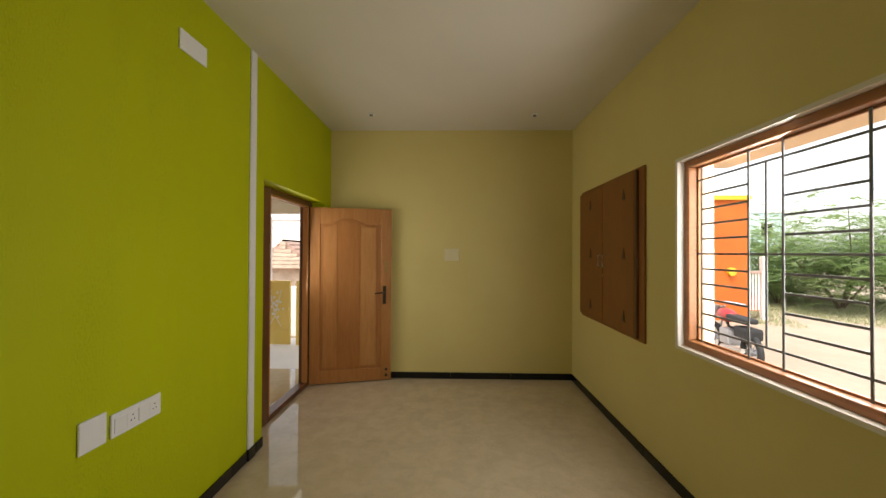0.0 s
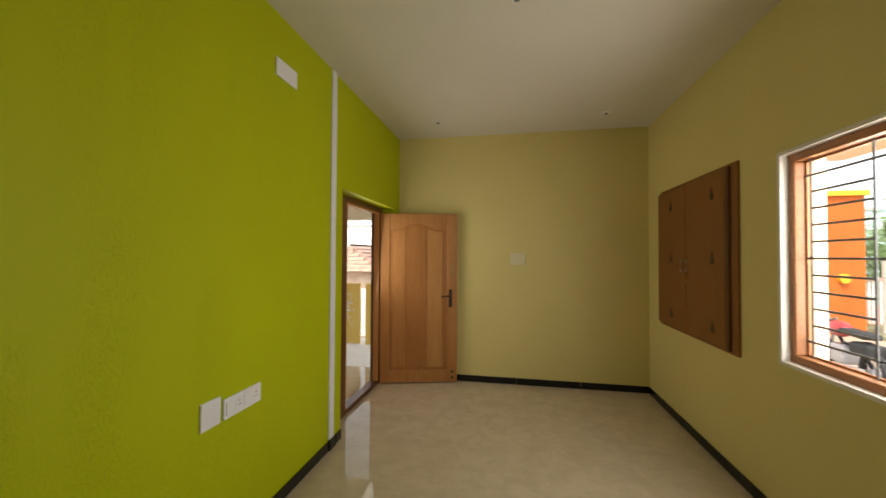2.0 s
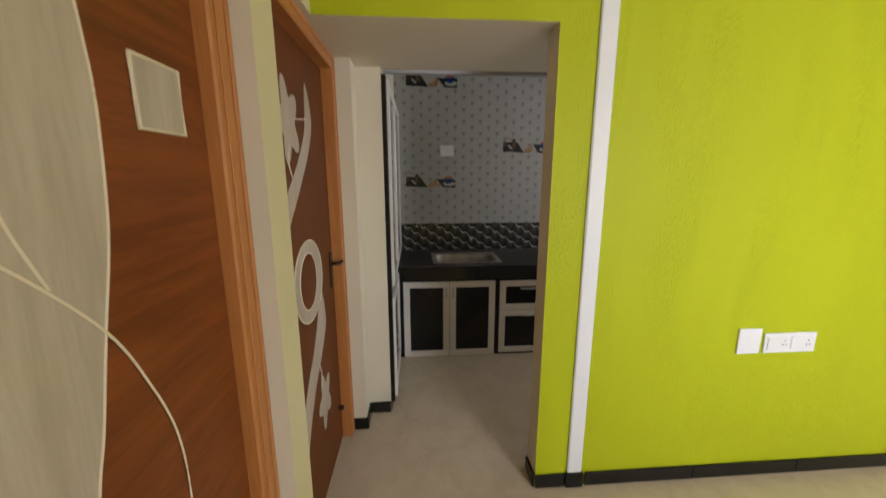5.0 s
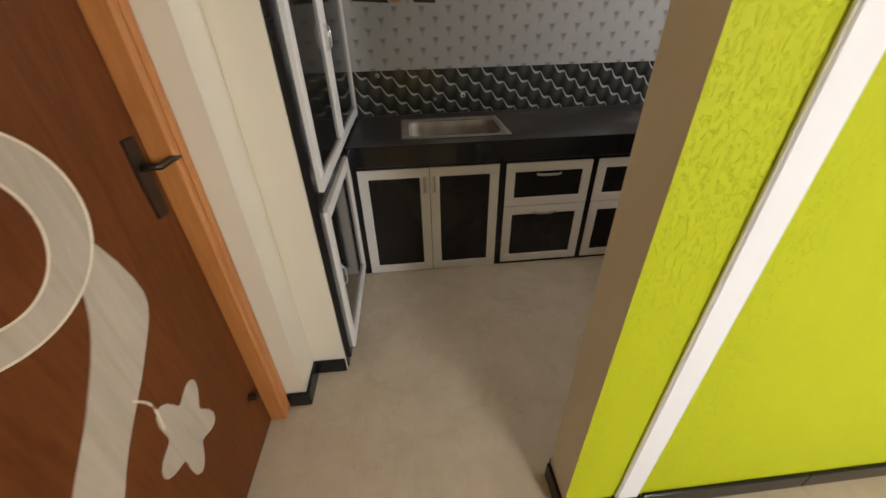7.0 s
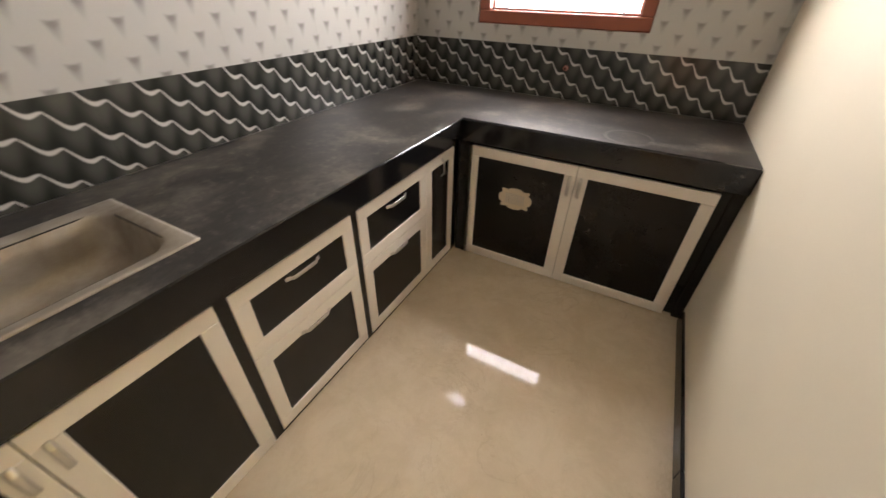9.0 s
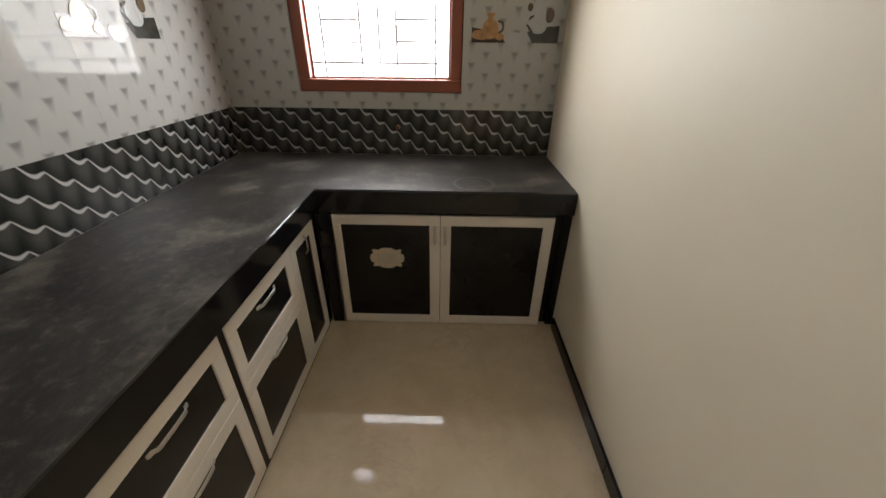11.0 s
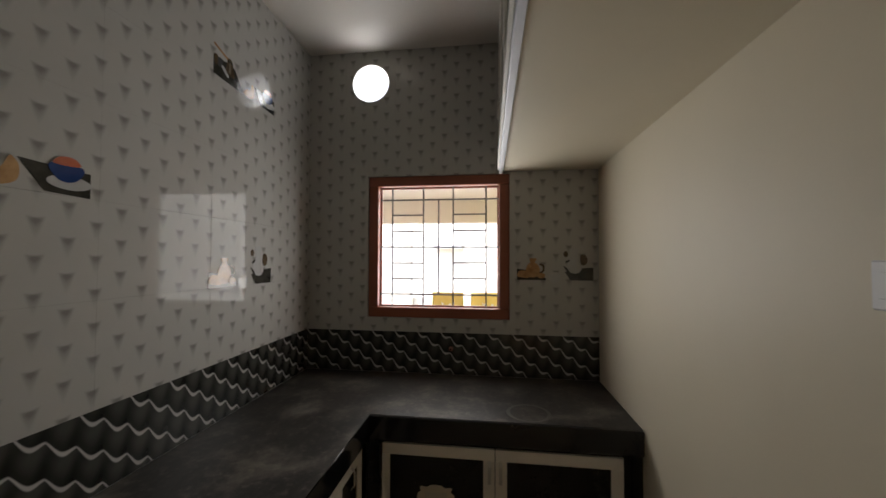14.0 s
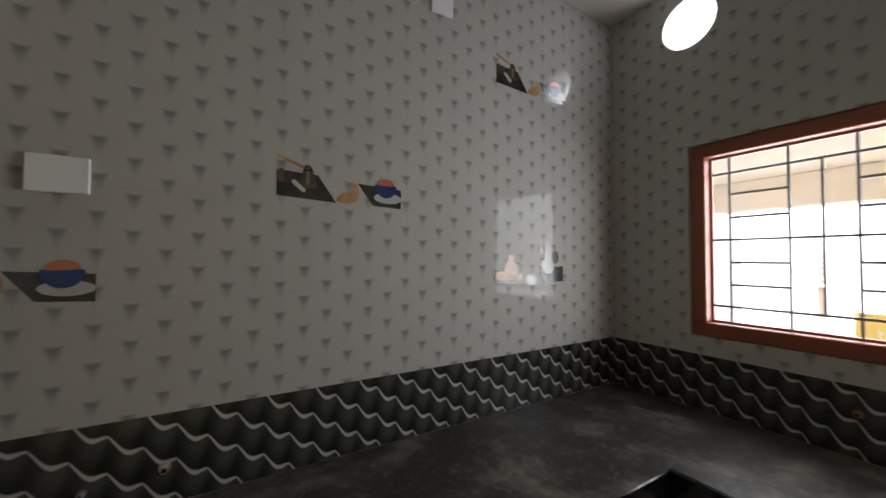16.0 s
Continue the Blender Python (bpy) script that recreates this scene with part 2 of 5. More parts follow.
BLACKG = surface("black_polished_skirting", (0.007, 0.007, 0.007), (0.016, 0.015, 0.015), 0.2, fine=120, relief=0.03, spec=0.35)
TEAK = wood("teak_door_wood", (0.37, 0.15, 0.038), (0.47, 0.215, 0.065), coat=0.05)
TEAK_B = wood("teak_plank_dark", (0.33, 0.125, 0.03), (0.42, 0.18, 0.05), coat=0.05)
TEAK_C = wood("teak_plank_light", (0.42, 0.185, 0.05), (0.52, 0.255, 0.085), coat=0.05)
TEAK_DARK = wood("varnished_frame_wood", (0.075, 0.026, 0.009), (0.16, 0.06, 0.02))
TEAK_Y = wood("varnished_window_wood", (0.28, 0.105, 0.03), (0.42, 0.17, 0.055), "y")
ORANGE_WOOD = wood("orange_frame_wood", (0.40, 0.15, 0.035), (0.53, 0.22, 0.06), coat=0.05)
REDWOOD = wood("red_brown_veneer", (0.130, 0.034, 0.007), (0.255, 0.072, 0.016), "x", 0.42, 0.6, coat=0.0, spec=0.28)
BROWN_DOOR = wood("dark_brown_veneer", (0.105, 0.030, 0.007), (0.17, 0.054, 0.013), "z", 0.5, coat=0.0, spec=0.15)
PALE_LAM = wood("pale_laminate", (0.41, 0.345, 0.26), (0.56, 0.485, 0.385), "z", 0.4, 0.6, coat=0.05, spec=0.35)
GROOVE = surface("cream_groove_filler", (0.72, 0.64, 0.46), (0.80, 0.72, 0.55), 0.4, relief=0.02)
CABWOOD = wood("brown_cupboard_laminate", (0.22, 0.085, 0.022), (0.28, 0.115, 0.032), "z", 0.45, coat=0.0, spec=0.25)
REDFRAME = surface("red_oxide_wood_paint", (0.20, 0.055, 0.028), (0.27, 0.08, 0.04), 0.4, fine=60, relief=0.1)
IRON = surface("grey_painted_iron", (0.13, 0.135, 0.14), (0.21, 0.21, 0.215), 0.5, fine=60)
CREAM_PL = surface("cream_plastic", (0.72, 0.65, 0.42), (0.77, 0.70, 0.47), 0.45, fine=30, relief=0.02)
WHITE = surface("white_plastic", (0.76, 0.76, 0.77), (0.82, 0.82, 0.83), 0.5, fine=30, relief=0.02)
WHITE_LAM = surface("white_laminate", (0.72, 0.68, 0.61), (0.79, 0.75, 0.68), 0.32, fine=60, relief=0.04)
BLACK_LAM = surface("black_gloss_laminate", (0.006, 0.0055, 0.0055), (0.012, 0.011, 0.010), 0.09, fine=90, relief=0.01, spec=0.28, rvar=0.05)
CHROME = surface("brushed_chrome", (0.50, 0.48, 0.44), (0.64, 0.62, 0.58), 0.32, 0.9, fine=120, relief=0.02)
STEEL = surface("sink_steel", (0.30, 0.255, 0.20), (0.50, 0.455, 0.39), 0.52, 0.7, big=9.0, fine=200, stretch=(2, 1, 1), relief=0.05, rvar=0.15)
BRASS = surface("aged_brass", (0.32, 0.20, 0.07), (0.45, 0.30, 0.12), 0.35, 1.0, relief=0.02)
DARKMETAL = surface("antique_dark_metal", (0.05, 0.035, 0.025), (0.11, 0.08, 0.055), 0.4, 0.8, relief=0.03)
ALU = surface("brushed_aluminium", (0.36, 0.36, 0.38), (0.46, 0.46, 0.48), 0.45, 0.6, fine=120, relief=0.02)
TILE_X, TILE_Y = tile_print("triangle_tile_x", "X", -1.915, 1.978), tile_print("triangle_tile_y", "Y", -0.029, 1.784)
WAVE_X, WAVE_Y = wave_print("wave_tile_x", "X", -2.993, 1.117, 0.161), wave_print("wave_tile_y", "Y", 0.03, 1.106, 0.166)
FASCIA = surface("polished_black_fascia", (0.006, 0.006, 0.007), (0.014, 0.014, 0.015), 0.12, fine=160, relief=0.01, spec=0.4)
RING = surface("dried_water_mark", (0.05, 0.046, 0.04), (0.09, 0.083, 0.072), 0.45, fine=60, relief=0.02, spec=0.3)
GROUT = surface("grey_grout", (0.40, 0.39, 0.36), (0.46, 0.45, 0.42), 0.5)
SLATE = surface("slate_print", (0.016, 0.016, 0.013), (0.055, 0.052, 0.042), 0.12, big=16, fine=50, relief=0)
COPPER = surface("copper_print", (0.045, 0.032, 0.018), (0.15, 0.105, 0.06), 0.12, big=18, fine=50, relief=0)
BREAD = surface("bread_print", (0.24, 0.115, 0.045), (0.58, 0.37, 0.18), 0.12, big=14, fine=45, relief=0)
POT = surface("pot_print", (0.10, 0.085, 0.055), (0.24, 0.20, 0.14), 0.12, big=20, fine=60, relief=0)
BLUE = surface("blue_bowl_print", (0.010, 0.03, 0.12), (0.025, 0.06, 0.22), 0.12, relief=0)
FRUIT = surface("fruit_print", (0.42, 0.10, 0.05), (0.58, 0.22, 0.12), 0.12, fine=50, relief=0)
PLATE = surface("plate_print", (0.40, 0.40, 0.39), (0.50, 0.50, 0.49), 0.12, relief=0)
SAND = surface("sandy_ground", (0.31, 0.235, 0.17), (0.42, 0.335, 0.255), 0.95, big=0.35, fine=7, relief=0.5, dist=0.03)
CONCRETE = surface("porch_cement", (0.62, 0.60, 0.57), (0.72, 0.70, 0.67), 0.7, fine=18)
ORANGE = surface("orange_house_paint", (0.46, 0.095, 0.008), (0.52, 0.12, 0.012), 0.7, fine=30)
YELLOW = surface("yellow_paint", (0.60, 0.34, 0.012), (0.66, 0.40, 0.03), 0.6)
TEAL = surface("pale_teal_paint", (0.45, 0.62, 0.62), (0.55, 0.70, 0.69), 0.7)
WHITEWALL = surface("weathered_whitewash", (0.62, 0.60, 0.56), (0.78, 0.76, 0.72), 0.8, big=1.2, fine=12)
GREYROOF = surface("grey_sheet_roof", (0.55, 0.55, 0.57), (0.65, 0.65, 0.67), 0.6)
CLAY = surface("clay_roof_tile", (0.34, 0.21, 0.16), (0.46, 0.32, 0.26), 0.8, fine=20)
HUT = surface("weathered_plank", (0.36, 0.27, 0.20), (0.52, 0.42, 0.33), 0.85, big=3.0, fine=16)
GOLD = surface("gold_gate_paint", (0.66, 0.47, 0.10), (0.76, 0.58, 0.18), 0.5)
RUBBER = surface("black_rubber", (0.012, 0.012, 0.012), (0.03, 0.03, 0.03), 0.7)
REDPAINT = surface("red_tank_paint", (0.35, 0.02, 0.02), (0.42, 0.03, 0.03), 0.3, coat=0.5)
LEAF = surface("thorn_tree_leaf", (0.17, 0.27, 0.09), (0.31, 0.40, 0.19), 0.6, big=2, fine=9)
GRASS = surface("dry_grass", (0.20, 0.22, 0.09), (0.32, 0.31, 0.17), 0.8, big=1.2, fine=9)
lt = LEAF.node_tree
trans, leaf_mix = lt.nodes.new("ShaderNodeBsdfTranslucent"), lt.nodes.new("ShaderNodeMixShader")
trans.inputs["Color"].default_value = (0.24, 0.34, 0.12, 1)
leaf_mix.inputs[0].default_value = 0.45
lt.links.new(lt.nodes["Principled BSDF"].outputs[0], leaf_mix.inputs[1])
lt.links.new(trans.outputs[0], leaf_mix.inputs[2])
lt.links.new(leaf_mix.outputs[0], lt.nodes["Material Output"].inputs["Surface"])
BARK = surface("bark", (0.10, 0.07, 0.045), (0.18, 0.13, 0.09), 0.9)


# ---- mesh helpers ----
def box(x0, x1, y0, y1, z0, z1, bev=0.0, bm=None, seg=1):
    b = bmesh.new()
    bmesh.ops.create_cube(b, size=1.0)
    for v in b.verts:
        v.co = Vector(((x0 + x1) / 2 + v.co.x * (x1 - x0), (y0 + y1) / 2 + v.co.y * (y1 - y0), (z0 + z1) / 2 + v.co.z * (z1 - z0)))
    if bev:
        bmesh.ops.bevel(b, geom=b.edges[:], offset=bev, segments=seg, profile=0.6, affect="EDGES")
    if bm is None:
        return b
    merge(bm, b)
    return bm


def merge(bm, b):
    tmp = bpy.data.meshes.new("tmp")
    b.to_mesh(tmp)
    bm.from_mesh(tmp)
    bpy.data.meshes.remove(tmp)
    b.free()
    return bm


def tube(points, radius, sides=8, bm=None, taper=1.0):
    """A round bar along a line of points."""
    b = bmesh.new() if bm is None else bm
    pts = [Vector(p) for p in points]
    rings = []
    for i, p in enumerate(pts):
        d = (pts[min(i + 1, len(pts) - 1)] - pts[max(i - 1, 0)]).normalized()
        side = d.cross(Vector((0, 0, 1)))
        side = side.normalized() if side.length > 0.01 else Vector((1, 0, 0))
        up = side.cross(d)
        r = radius * (1 + (taper - 1) * i / max(1, len(pts) - 1))
        rings.append([b.verts.new(p + side * math.cos(2 * math.pi * k / sides) * r + up * math.sin(2 * math.pi * k / sides) * r) for k in range(sides)])
    for a, c in zip(rings, rings[1:]):
        for k in range(sides):
            b.faces.new((a[k], a[(k + 1) % sides], c[(k + 1) % sides], c[k]))
    b.faces.new(rings[0][::-1])
    b.faces.new(rings[-1])
    return b


def disc(center, axis, r, depth, sides=32, bm=None, r2=None):
    """A short cylinder or cone along an axis, centred."""
    b = bmesh.new()
    bmesh.ops.create_cone(b, cap_ends=True, segments=sides, radius1=r, radius2=r if r2 is None else r2, depth=depth)
    b.transform(Matrix.Translation(center) @ Vector((0, 0, 1)).rotation_difference(Vector(axis)).to_matrix().to_4x4())
    return b if bm is None else merge(bm, b)


def plate(outline, place, thick):
    """A flat piece with any outline. outline: pairs (u, w); place(u, w, d) gives the point, d from 0 to thick."""
    b = bmesh.new()
    lo = [b.verts.new(place(u, w, 0.0)) for u, w in outline]
    hi = [b.verts.new(place(u, w, thick)) for u, w in outline]
    b.faces.new(lo)
    b.faces.new(hi)
    for i in range(len(lo)):
        j = (i + 1) % len(lo)
        b.faces.new((lo[i], lo[j], hi[j], hi[i]))
    bmesh.ops.recalc_face_normals(b, faces=b.faces[:])
    return b


def smooth_line(pts, n=6, closed=False):
    """Catmull-Rom through the points."""
    out, k = [], len(pts)
    for i in range(k if closed else k - 1):
        p = [pts[(i + j) % k] if closed else pts[min(max(i + j, 0), k - 1)] for j in (-1, 0, 1, 2)]
        for s in range(n):
            t = s / n
            out.append(tuple(0.5 * (2 * p[1][d] + (p[2][d] - p[0][d]) * t + (2 * p[0][d] - 5 * p[1][d] + 4 * p[2][d] - p[3][d]) * t * t
                                    + (3 * p[1][d] - p[0][d] - 3 * p[2][d] + p[3][d]) * t ** 3) for d in range(len(pts[0]))))
    return out if closed else out + [tuple(pts[-1])]


def thing(name, loc, label, category, group="", kind="", rz=0):
    ob = new(name)
    ob.empty_display_size = 0.1
    ob.matrix_basis = pose(*loc, 0, 0, rz)
    return tagged(ob, label, category, group, kind)


def part(name, bm, mat, parent=None, label="", smooth=False, local=False):
    """Links a bmesh given in world places as one mesh object under a thing or a part."""
    root = parent
    while root is not None and root.parent is not None:
        root = root.parent
    if root is not None and not local:
        bm.transform(root.matrix_basis.inverted())
    me = bpy.data.meshes.new(name)
    bm.to_mesh(me)
    bm.free()
    for m in (mat if isinstance(mat, (list, tuple)) else [mat]):
        me.materials.append(m)
    if smooth:
        me.polygons.foreach_set("use_smooth", [True] * len(me.polygons))
    ob = new(name, me)
    ob.parent = parent
    return tagged(ob, label)


def structure(name, bm, mat, label, category):
    return tagged(part(name, bm, mat), label, category, kind="structure")


def slab_wall(axis, d0, d1, u0, u1, z0, z1, holes, pick=None):
    """A wall of thickness d0..d1 along an axis ('x': the wall's face looks along x), with rectangular holes (u0, u1, z0, z1)."""
    us = sorted({u0, u1, *[h[0] for h in holes], *[h[1] for h in holes]})
    zs = sorted({z0, z1, *[h[2] for h in holes], *[h[3] for h in holes]})
    us, zs = [u for u in us if u0 <= u <= u1], [z for z in zs if z0 <= z <= z1]

    def solid(i, j):
        if not (0 <= i < len(us) - 1 and 0 <= j < len(zs) - 1):
            return False
        u, z = (us[i] + us[i + 1]) / 2, (zs[j] + zs[j + 1]) / 2
        return not any(h[0] < u < h[1] and h[2] < z < h[3] for h in holes)

    b = bmesh.new()
    P = (lambda d, u, z: (d, u, z)) if axis == "x" else (lambda d, u, z: (u, d, z))

    def quad(c, side):
        f = b.faces.new([b.verts.new(P(*p)) for p in c])
        f.material_index = pick(side, sum(p[1] for p in c) / 4, sum(p[2] for p in c) / 4) if pick else 0

    for i in range(len(us) - 1):
        for j in range(len(zs) - 1):
            if not solid(i, j):
                continue
            a, c, e, g = us[i], us[i + 1], zs[j], zs[j + 1]
            quad([(d0, a, e), (d0, c, e), (d0, c, g), (d0, a, g)], "low")
            quad([(d1, a, e), (d1, c, e), (d1, c, g), (d1, a, g)], "high")
            for on, q in ((solid(i - 1, j), [(d0, a, e), (d1, a, e), (d1, a, g), (d0, a, g)]), (solid(i + 1, j), [(d0, c, e), (d1, c, e), (d1, c, g), (d0, c, g)]),
                          (solid(i, j - 1), [(d0, a, e), (d1, a, e), (d1, c, e), (d0, c, e)]), (solid(i, j + 1), [(d0, a, g), (d1, a, g), (d1, c, g), (d0, c, g)])):
                if not on:
                    quad(q, "reveal")
    bmesh.ops.remove_doubles(b, verts=b.verts[:], dist=1e-5)
    bmesh.ops.recalc_face_normals(b, faces=b.faces[:])
    return b


# ---- large structure ----
XG, XR, YF, YS, HC = -1.35, 1.66, 4.2, -0.902, 3.088
KB, KR, KN, KS, KC = -3.48, -1.478, 2.32, -0.70, 3.105

structure("floor", box(-3.9, 2.0, -1.3, 4.5, -0.2, 0.0), FLOOR, "polished cream vitrified tile floor with pale marbling", "floor")
structure("ceiling_hall", box(XG - 0.122, XR + 0.23, YS - 0.2, YF + 0.23, HC, HC + 0.15), CEIL, "plain white painted hall ceiling", "ceiling")
structure("ceiling_kitchen", box(KB - 0.2, XG - 0.122, -1.3, KN + 0.23, KC, KC + 0.15), CEIL, "plain white painted kitchen ceiling", "ceiling")
structure("wall_north", box(XG, XR, YF, YF + 0.23, 0, HC), CREAM, "cream emulsion wall behind the open front door", "wall")
structure("wall_east", slab_wall("x", XR, XR + 0.23, YS - 0.2, YF + 0.23, -0.35, HC + 0.15, [(0.875, 2.085, 0.958, 2.168)],
                                 lambda side, u, z: 1 if side == "high" or side == "reveal" else 0), [CREAM, PEACH], "cream emulsion wall pierced by a wide grilled window", "wall")
structure("wall_west", slab_wall("x", KR, XG, YS, 2.45, 0, HC, [(YS, 0.090, 0, 2.22)],
                                 lambda side, u, z: 0 if side == "high" else 1), [GREEN, BEIGE], "lime green textured wall with the kitchen opening", "wall")
structure("wall_west_front", slab_wall("x", XG - 0.27, XG, 2.45, YF + 0.23, -0.1, HC, [(2.556, 3.98, -0.1, 2.15)],
                                       lambda side, u, z: 1 if side == "low" else 0), [GREEN, PEACH], "lime green wall around the front door", "wall")
structure("wall_south", slab_wall("y", YS - 0.2, YS, -1.88, XR, 0, HC, [(-0.768, 0.29, 0, 2.21), (-1.88, -0.92, 0, 2.2195)],
                                  lambda side, u, z: 1 if side == "reveal" else 0), [CREAM_S, BEIGE], "cream wall holding two decorated inner doors", "wall")
structure("wall_pier", box(-2.045, -1.88, -1.106, -0.845, 0, KC), BEIGE, "pale plastered pier beside the inner door", "wall")
structure("wall_south_kitchen", slab_wall("y", -1.25, KS, KB - 0.2, -2.045, 0, KC, [(KB - 0.2, -2.06, 0.0, 2.19)]), BEIGE, "pale plaster wall above the tall cupboard", "wall")
structure("wall_niche_back", box(KB - 0.2, -2.045, -1.3, -1.25, 0, KC), BEIGE, "pale plaster back of the cupboard recess", "wall")
structure("wall_kitchen_back", box(KB - 0.2, KB - 0.008, -1.25, KN + 0.23, 0, KC), GROUT, "kitchen wall bedded for glazed tiles", "wall")
VX, VZ, VR = -3.026, 2.876, 0.138
structure("wall_kitchen_window", slab_wall("y", KN + 0.008, KN + 0.23, KB - 0.008, KR, -0.1, KC,
                                           [(-3.037, -2.050, 1.216, 2.207), (VX - 0.2, VX + 0.2, VZ - 0.2, VZ + 0.2)], lambda side, u, z: 1 if side == "high" else 0),
          [GROUT, PEACH], "kitchen wall with a small grilled window and a round vent", "wall")


def ring_plate(cx, cz, half, r, y0, y1, n=48):
    """A square slab with a round hole through it."""
    b = bmesh.new()
    loops = []
    for y in (y0, y1):
        inner, outer = [], []
        for k in range(n):
            a = 2 * math.pi * k / n
            c, s = math.cos(a), math.sin(a)
            m = half / max(abs(c), abs(s))
            inner.append(b.verts.new((cx + r * c, y, cz + r * s)))
            outer.append(b.verts.new((cx + m * c, y, cz + m * s)))
        loops.append((inner, outer))
    for k in range(n):
        j = (k + 1) % n
        for inner, outer in loops:
            b.faces.new((inner[k], inner[j], outer[j], outer[k]))
        b.faces.new((loops[0][0][k], loops[0][0][j], loops[1][0][j], loops[1][0][k]))
        b.faces.new((loops[0][1][k], loops[0][1][j], loops[1][1][j], loops[1][1][k]))
    bmesh.ops.recalc_face_normals(b, faces=b.faces[:])
    return b


structure("wall_vent_surround", ring_plate(VX, VZ, 0.2, VR, KN + 0.004, KN + 0.23), WHITEWALL, "plastered surround of the round vent hole", "wall")
b = box(-2.100, KR, -0.845, KN - 0.001, 2.22, 2.285)
box(-1.88, KR, YS, -0.845, 2.22, 2.285, 0, b)
structure("loft_slab", b, BEIGE, "pale painted concrete loft slab over the kitchen side", "loft")


# black skirting, in lengths with fine joints
def skirting(name, x0, x1, y0, y1, label="black polished stone skirting along the wall foot"):
    structure(name, box(x0, x1, y0, y1, 0.001, 0.079, 0.003), BLACKG, label, "baseboard")


T = 0.014
for i in range(4):
    skirting("baseboard", -1.33 + i * 0.746, -1.332 + (i + 1) * 0.746, YF - T, YF - 0.0005)
for i in range(6):
    skirting("baseboard", XR - T, XR - 0.0005, -0.9 + i * 0.85, -0.902 + min(5.08, (i + 1) * 0.85))
for a, c in ((0.355, 0.95), (0.952, 1.55), (1.552, 2.15), (2.152, 2.345), (2.455, 2.555)):
    skirting("baseboard", XG + 0.0005, XG + T, a, c)
skirting("baseboard", XG + 0.0005, XG + T, 0.091, 0.245)
skirting("baseboard", KR + 0.001, XG, 0.076, 0.0895)
for a, c in ((0.091, 0.75), (0.752, 1.615)):
    skirting("baseboard", KR - T, KR - 0.0005, a, c)
skirting("baseboard", -2.044, -1.88, -0.8445, -0.831)
skirting("baseboard", -1.8795, -1.866, -0.9245, -0.831)
skirting("baseboard", -2.0445, -2.031, -0.8305, -0.70)
skirting("baseboard", 0.30, XR - T, YS + 0.0005, YS + T)
skirting("baseboard", -0.915, -0.772, YS + 0.0005, YS + T)


# ---- glazed wall tiles ----
def tile_mesh(w, h, mat, along, name):
    """A thin tile with eased edges, w along the wall and h high, its corner at the origin."""
    g = 0.00015
    b = box(g, w - g, -0.008, 0.0, g, h - g, 0.0003) if along == "x" else box(-0.008, 0.0, g, w - g, g, h - g, 0.0003)
    me = bpy.data.meshes.new(name)
    b.to_mesh(me)
    b.free()
    me.materials.append(mat)
    return me


def cover(parent, along, u_edges, z_edges, mat, name, fixed, holes=()):
    cache = {}
    for a, c in zip(u_edges, u_edges[1:]):
        for e, g in zip(z_edges, z_edges[1:]):
            rects = [(a, c, e, g)]
            for h in holes:
                nxt = []
                for r in rects:
                    if r[1] <= h[0] or r[0] >= h[1] or r[3] <= h[2] or r[2] >= h[3]:
                        nxt.append(r)
                        continue
                    if r[0] < h[0]:
                        nxt.append((r[0], h[0], r[2], r[3]))
                    if r[1] > h[1]:
                        nxt.append((h[1], r[1], r[2], r[3]))
                    m0, m1 = max(r[0], h[0]), min(r[1], h[1])
                    if r[2] < h[2]:
                        nxt.append((m0, m1, r[2], h[2]))
                    if r[3] > h[3]:
                        nxt.append((m0, m1, h[3], r[3]))
                rects = nxt
            for r in rects:
                w, h = round(r[1] - r[0], 4), round(r[3] - r[2], 4)
                if w < 0.012 or h < 0.012:
                    continue
                if (w, h) not in cache:
                    cache[(w, h)] = tile_mesh(w, h, mat, along, name)
                ob = new(name, cache[(w, h)])
                ob.parent = parent
                ob.location = (r[0], fixed, r[2]) if along == "x" else (fixed, r[0], r[2])


def steps(a, d, lo, hi):
    k = [a + d * i for i in range(-20, 40)]
    return [lo] + [v for v in k if lo + 0.01 < v < hi - 0.01] + [hi]


# ---- front door ----
def turned_handle(parent, x, y, z, sx, sy, mat, long_plate=0.20, lever=0.11):
    """Lever handle on a long back plate. (sx, sy): the way out from the door; the lever lies across it."""
    out, side = Vector((sx, sy, 0)), Vector((-sy, sx, 0))
    c = Vector((x, y, z))
    b = bmesh.new()
    P = lambda u, w, d: tuple(c + side * u + Vector((0, 0, w)) + out * d)
    merge(b, plate([(-0.02, -long_plate / 2), (0.02, -long_plate / 2), (0.024, 0), (0.02, long_plate / 2), (-0.02, long_plate / 2), (-0.024, 0)], P, 0.008))
    h = part("handle", b, mat, parent, "dark antique metal back plate")
    l = tube([P(0, 0.03, 0.006), P(0, 0.03, 0.05), P(lever * 0.3, 0.034, 0.056), P(lever, 0.026, 0.05)], 0.009, 8)
    part("lever", l, mat, h, smooth=True)


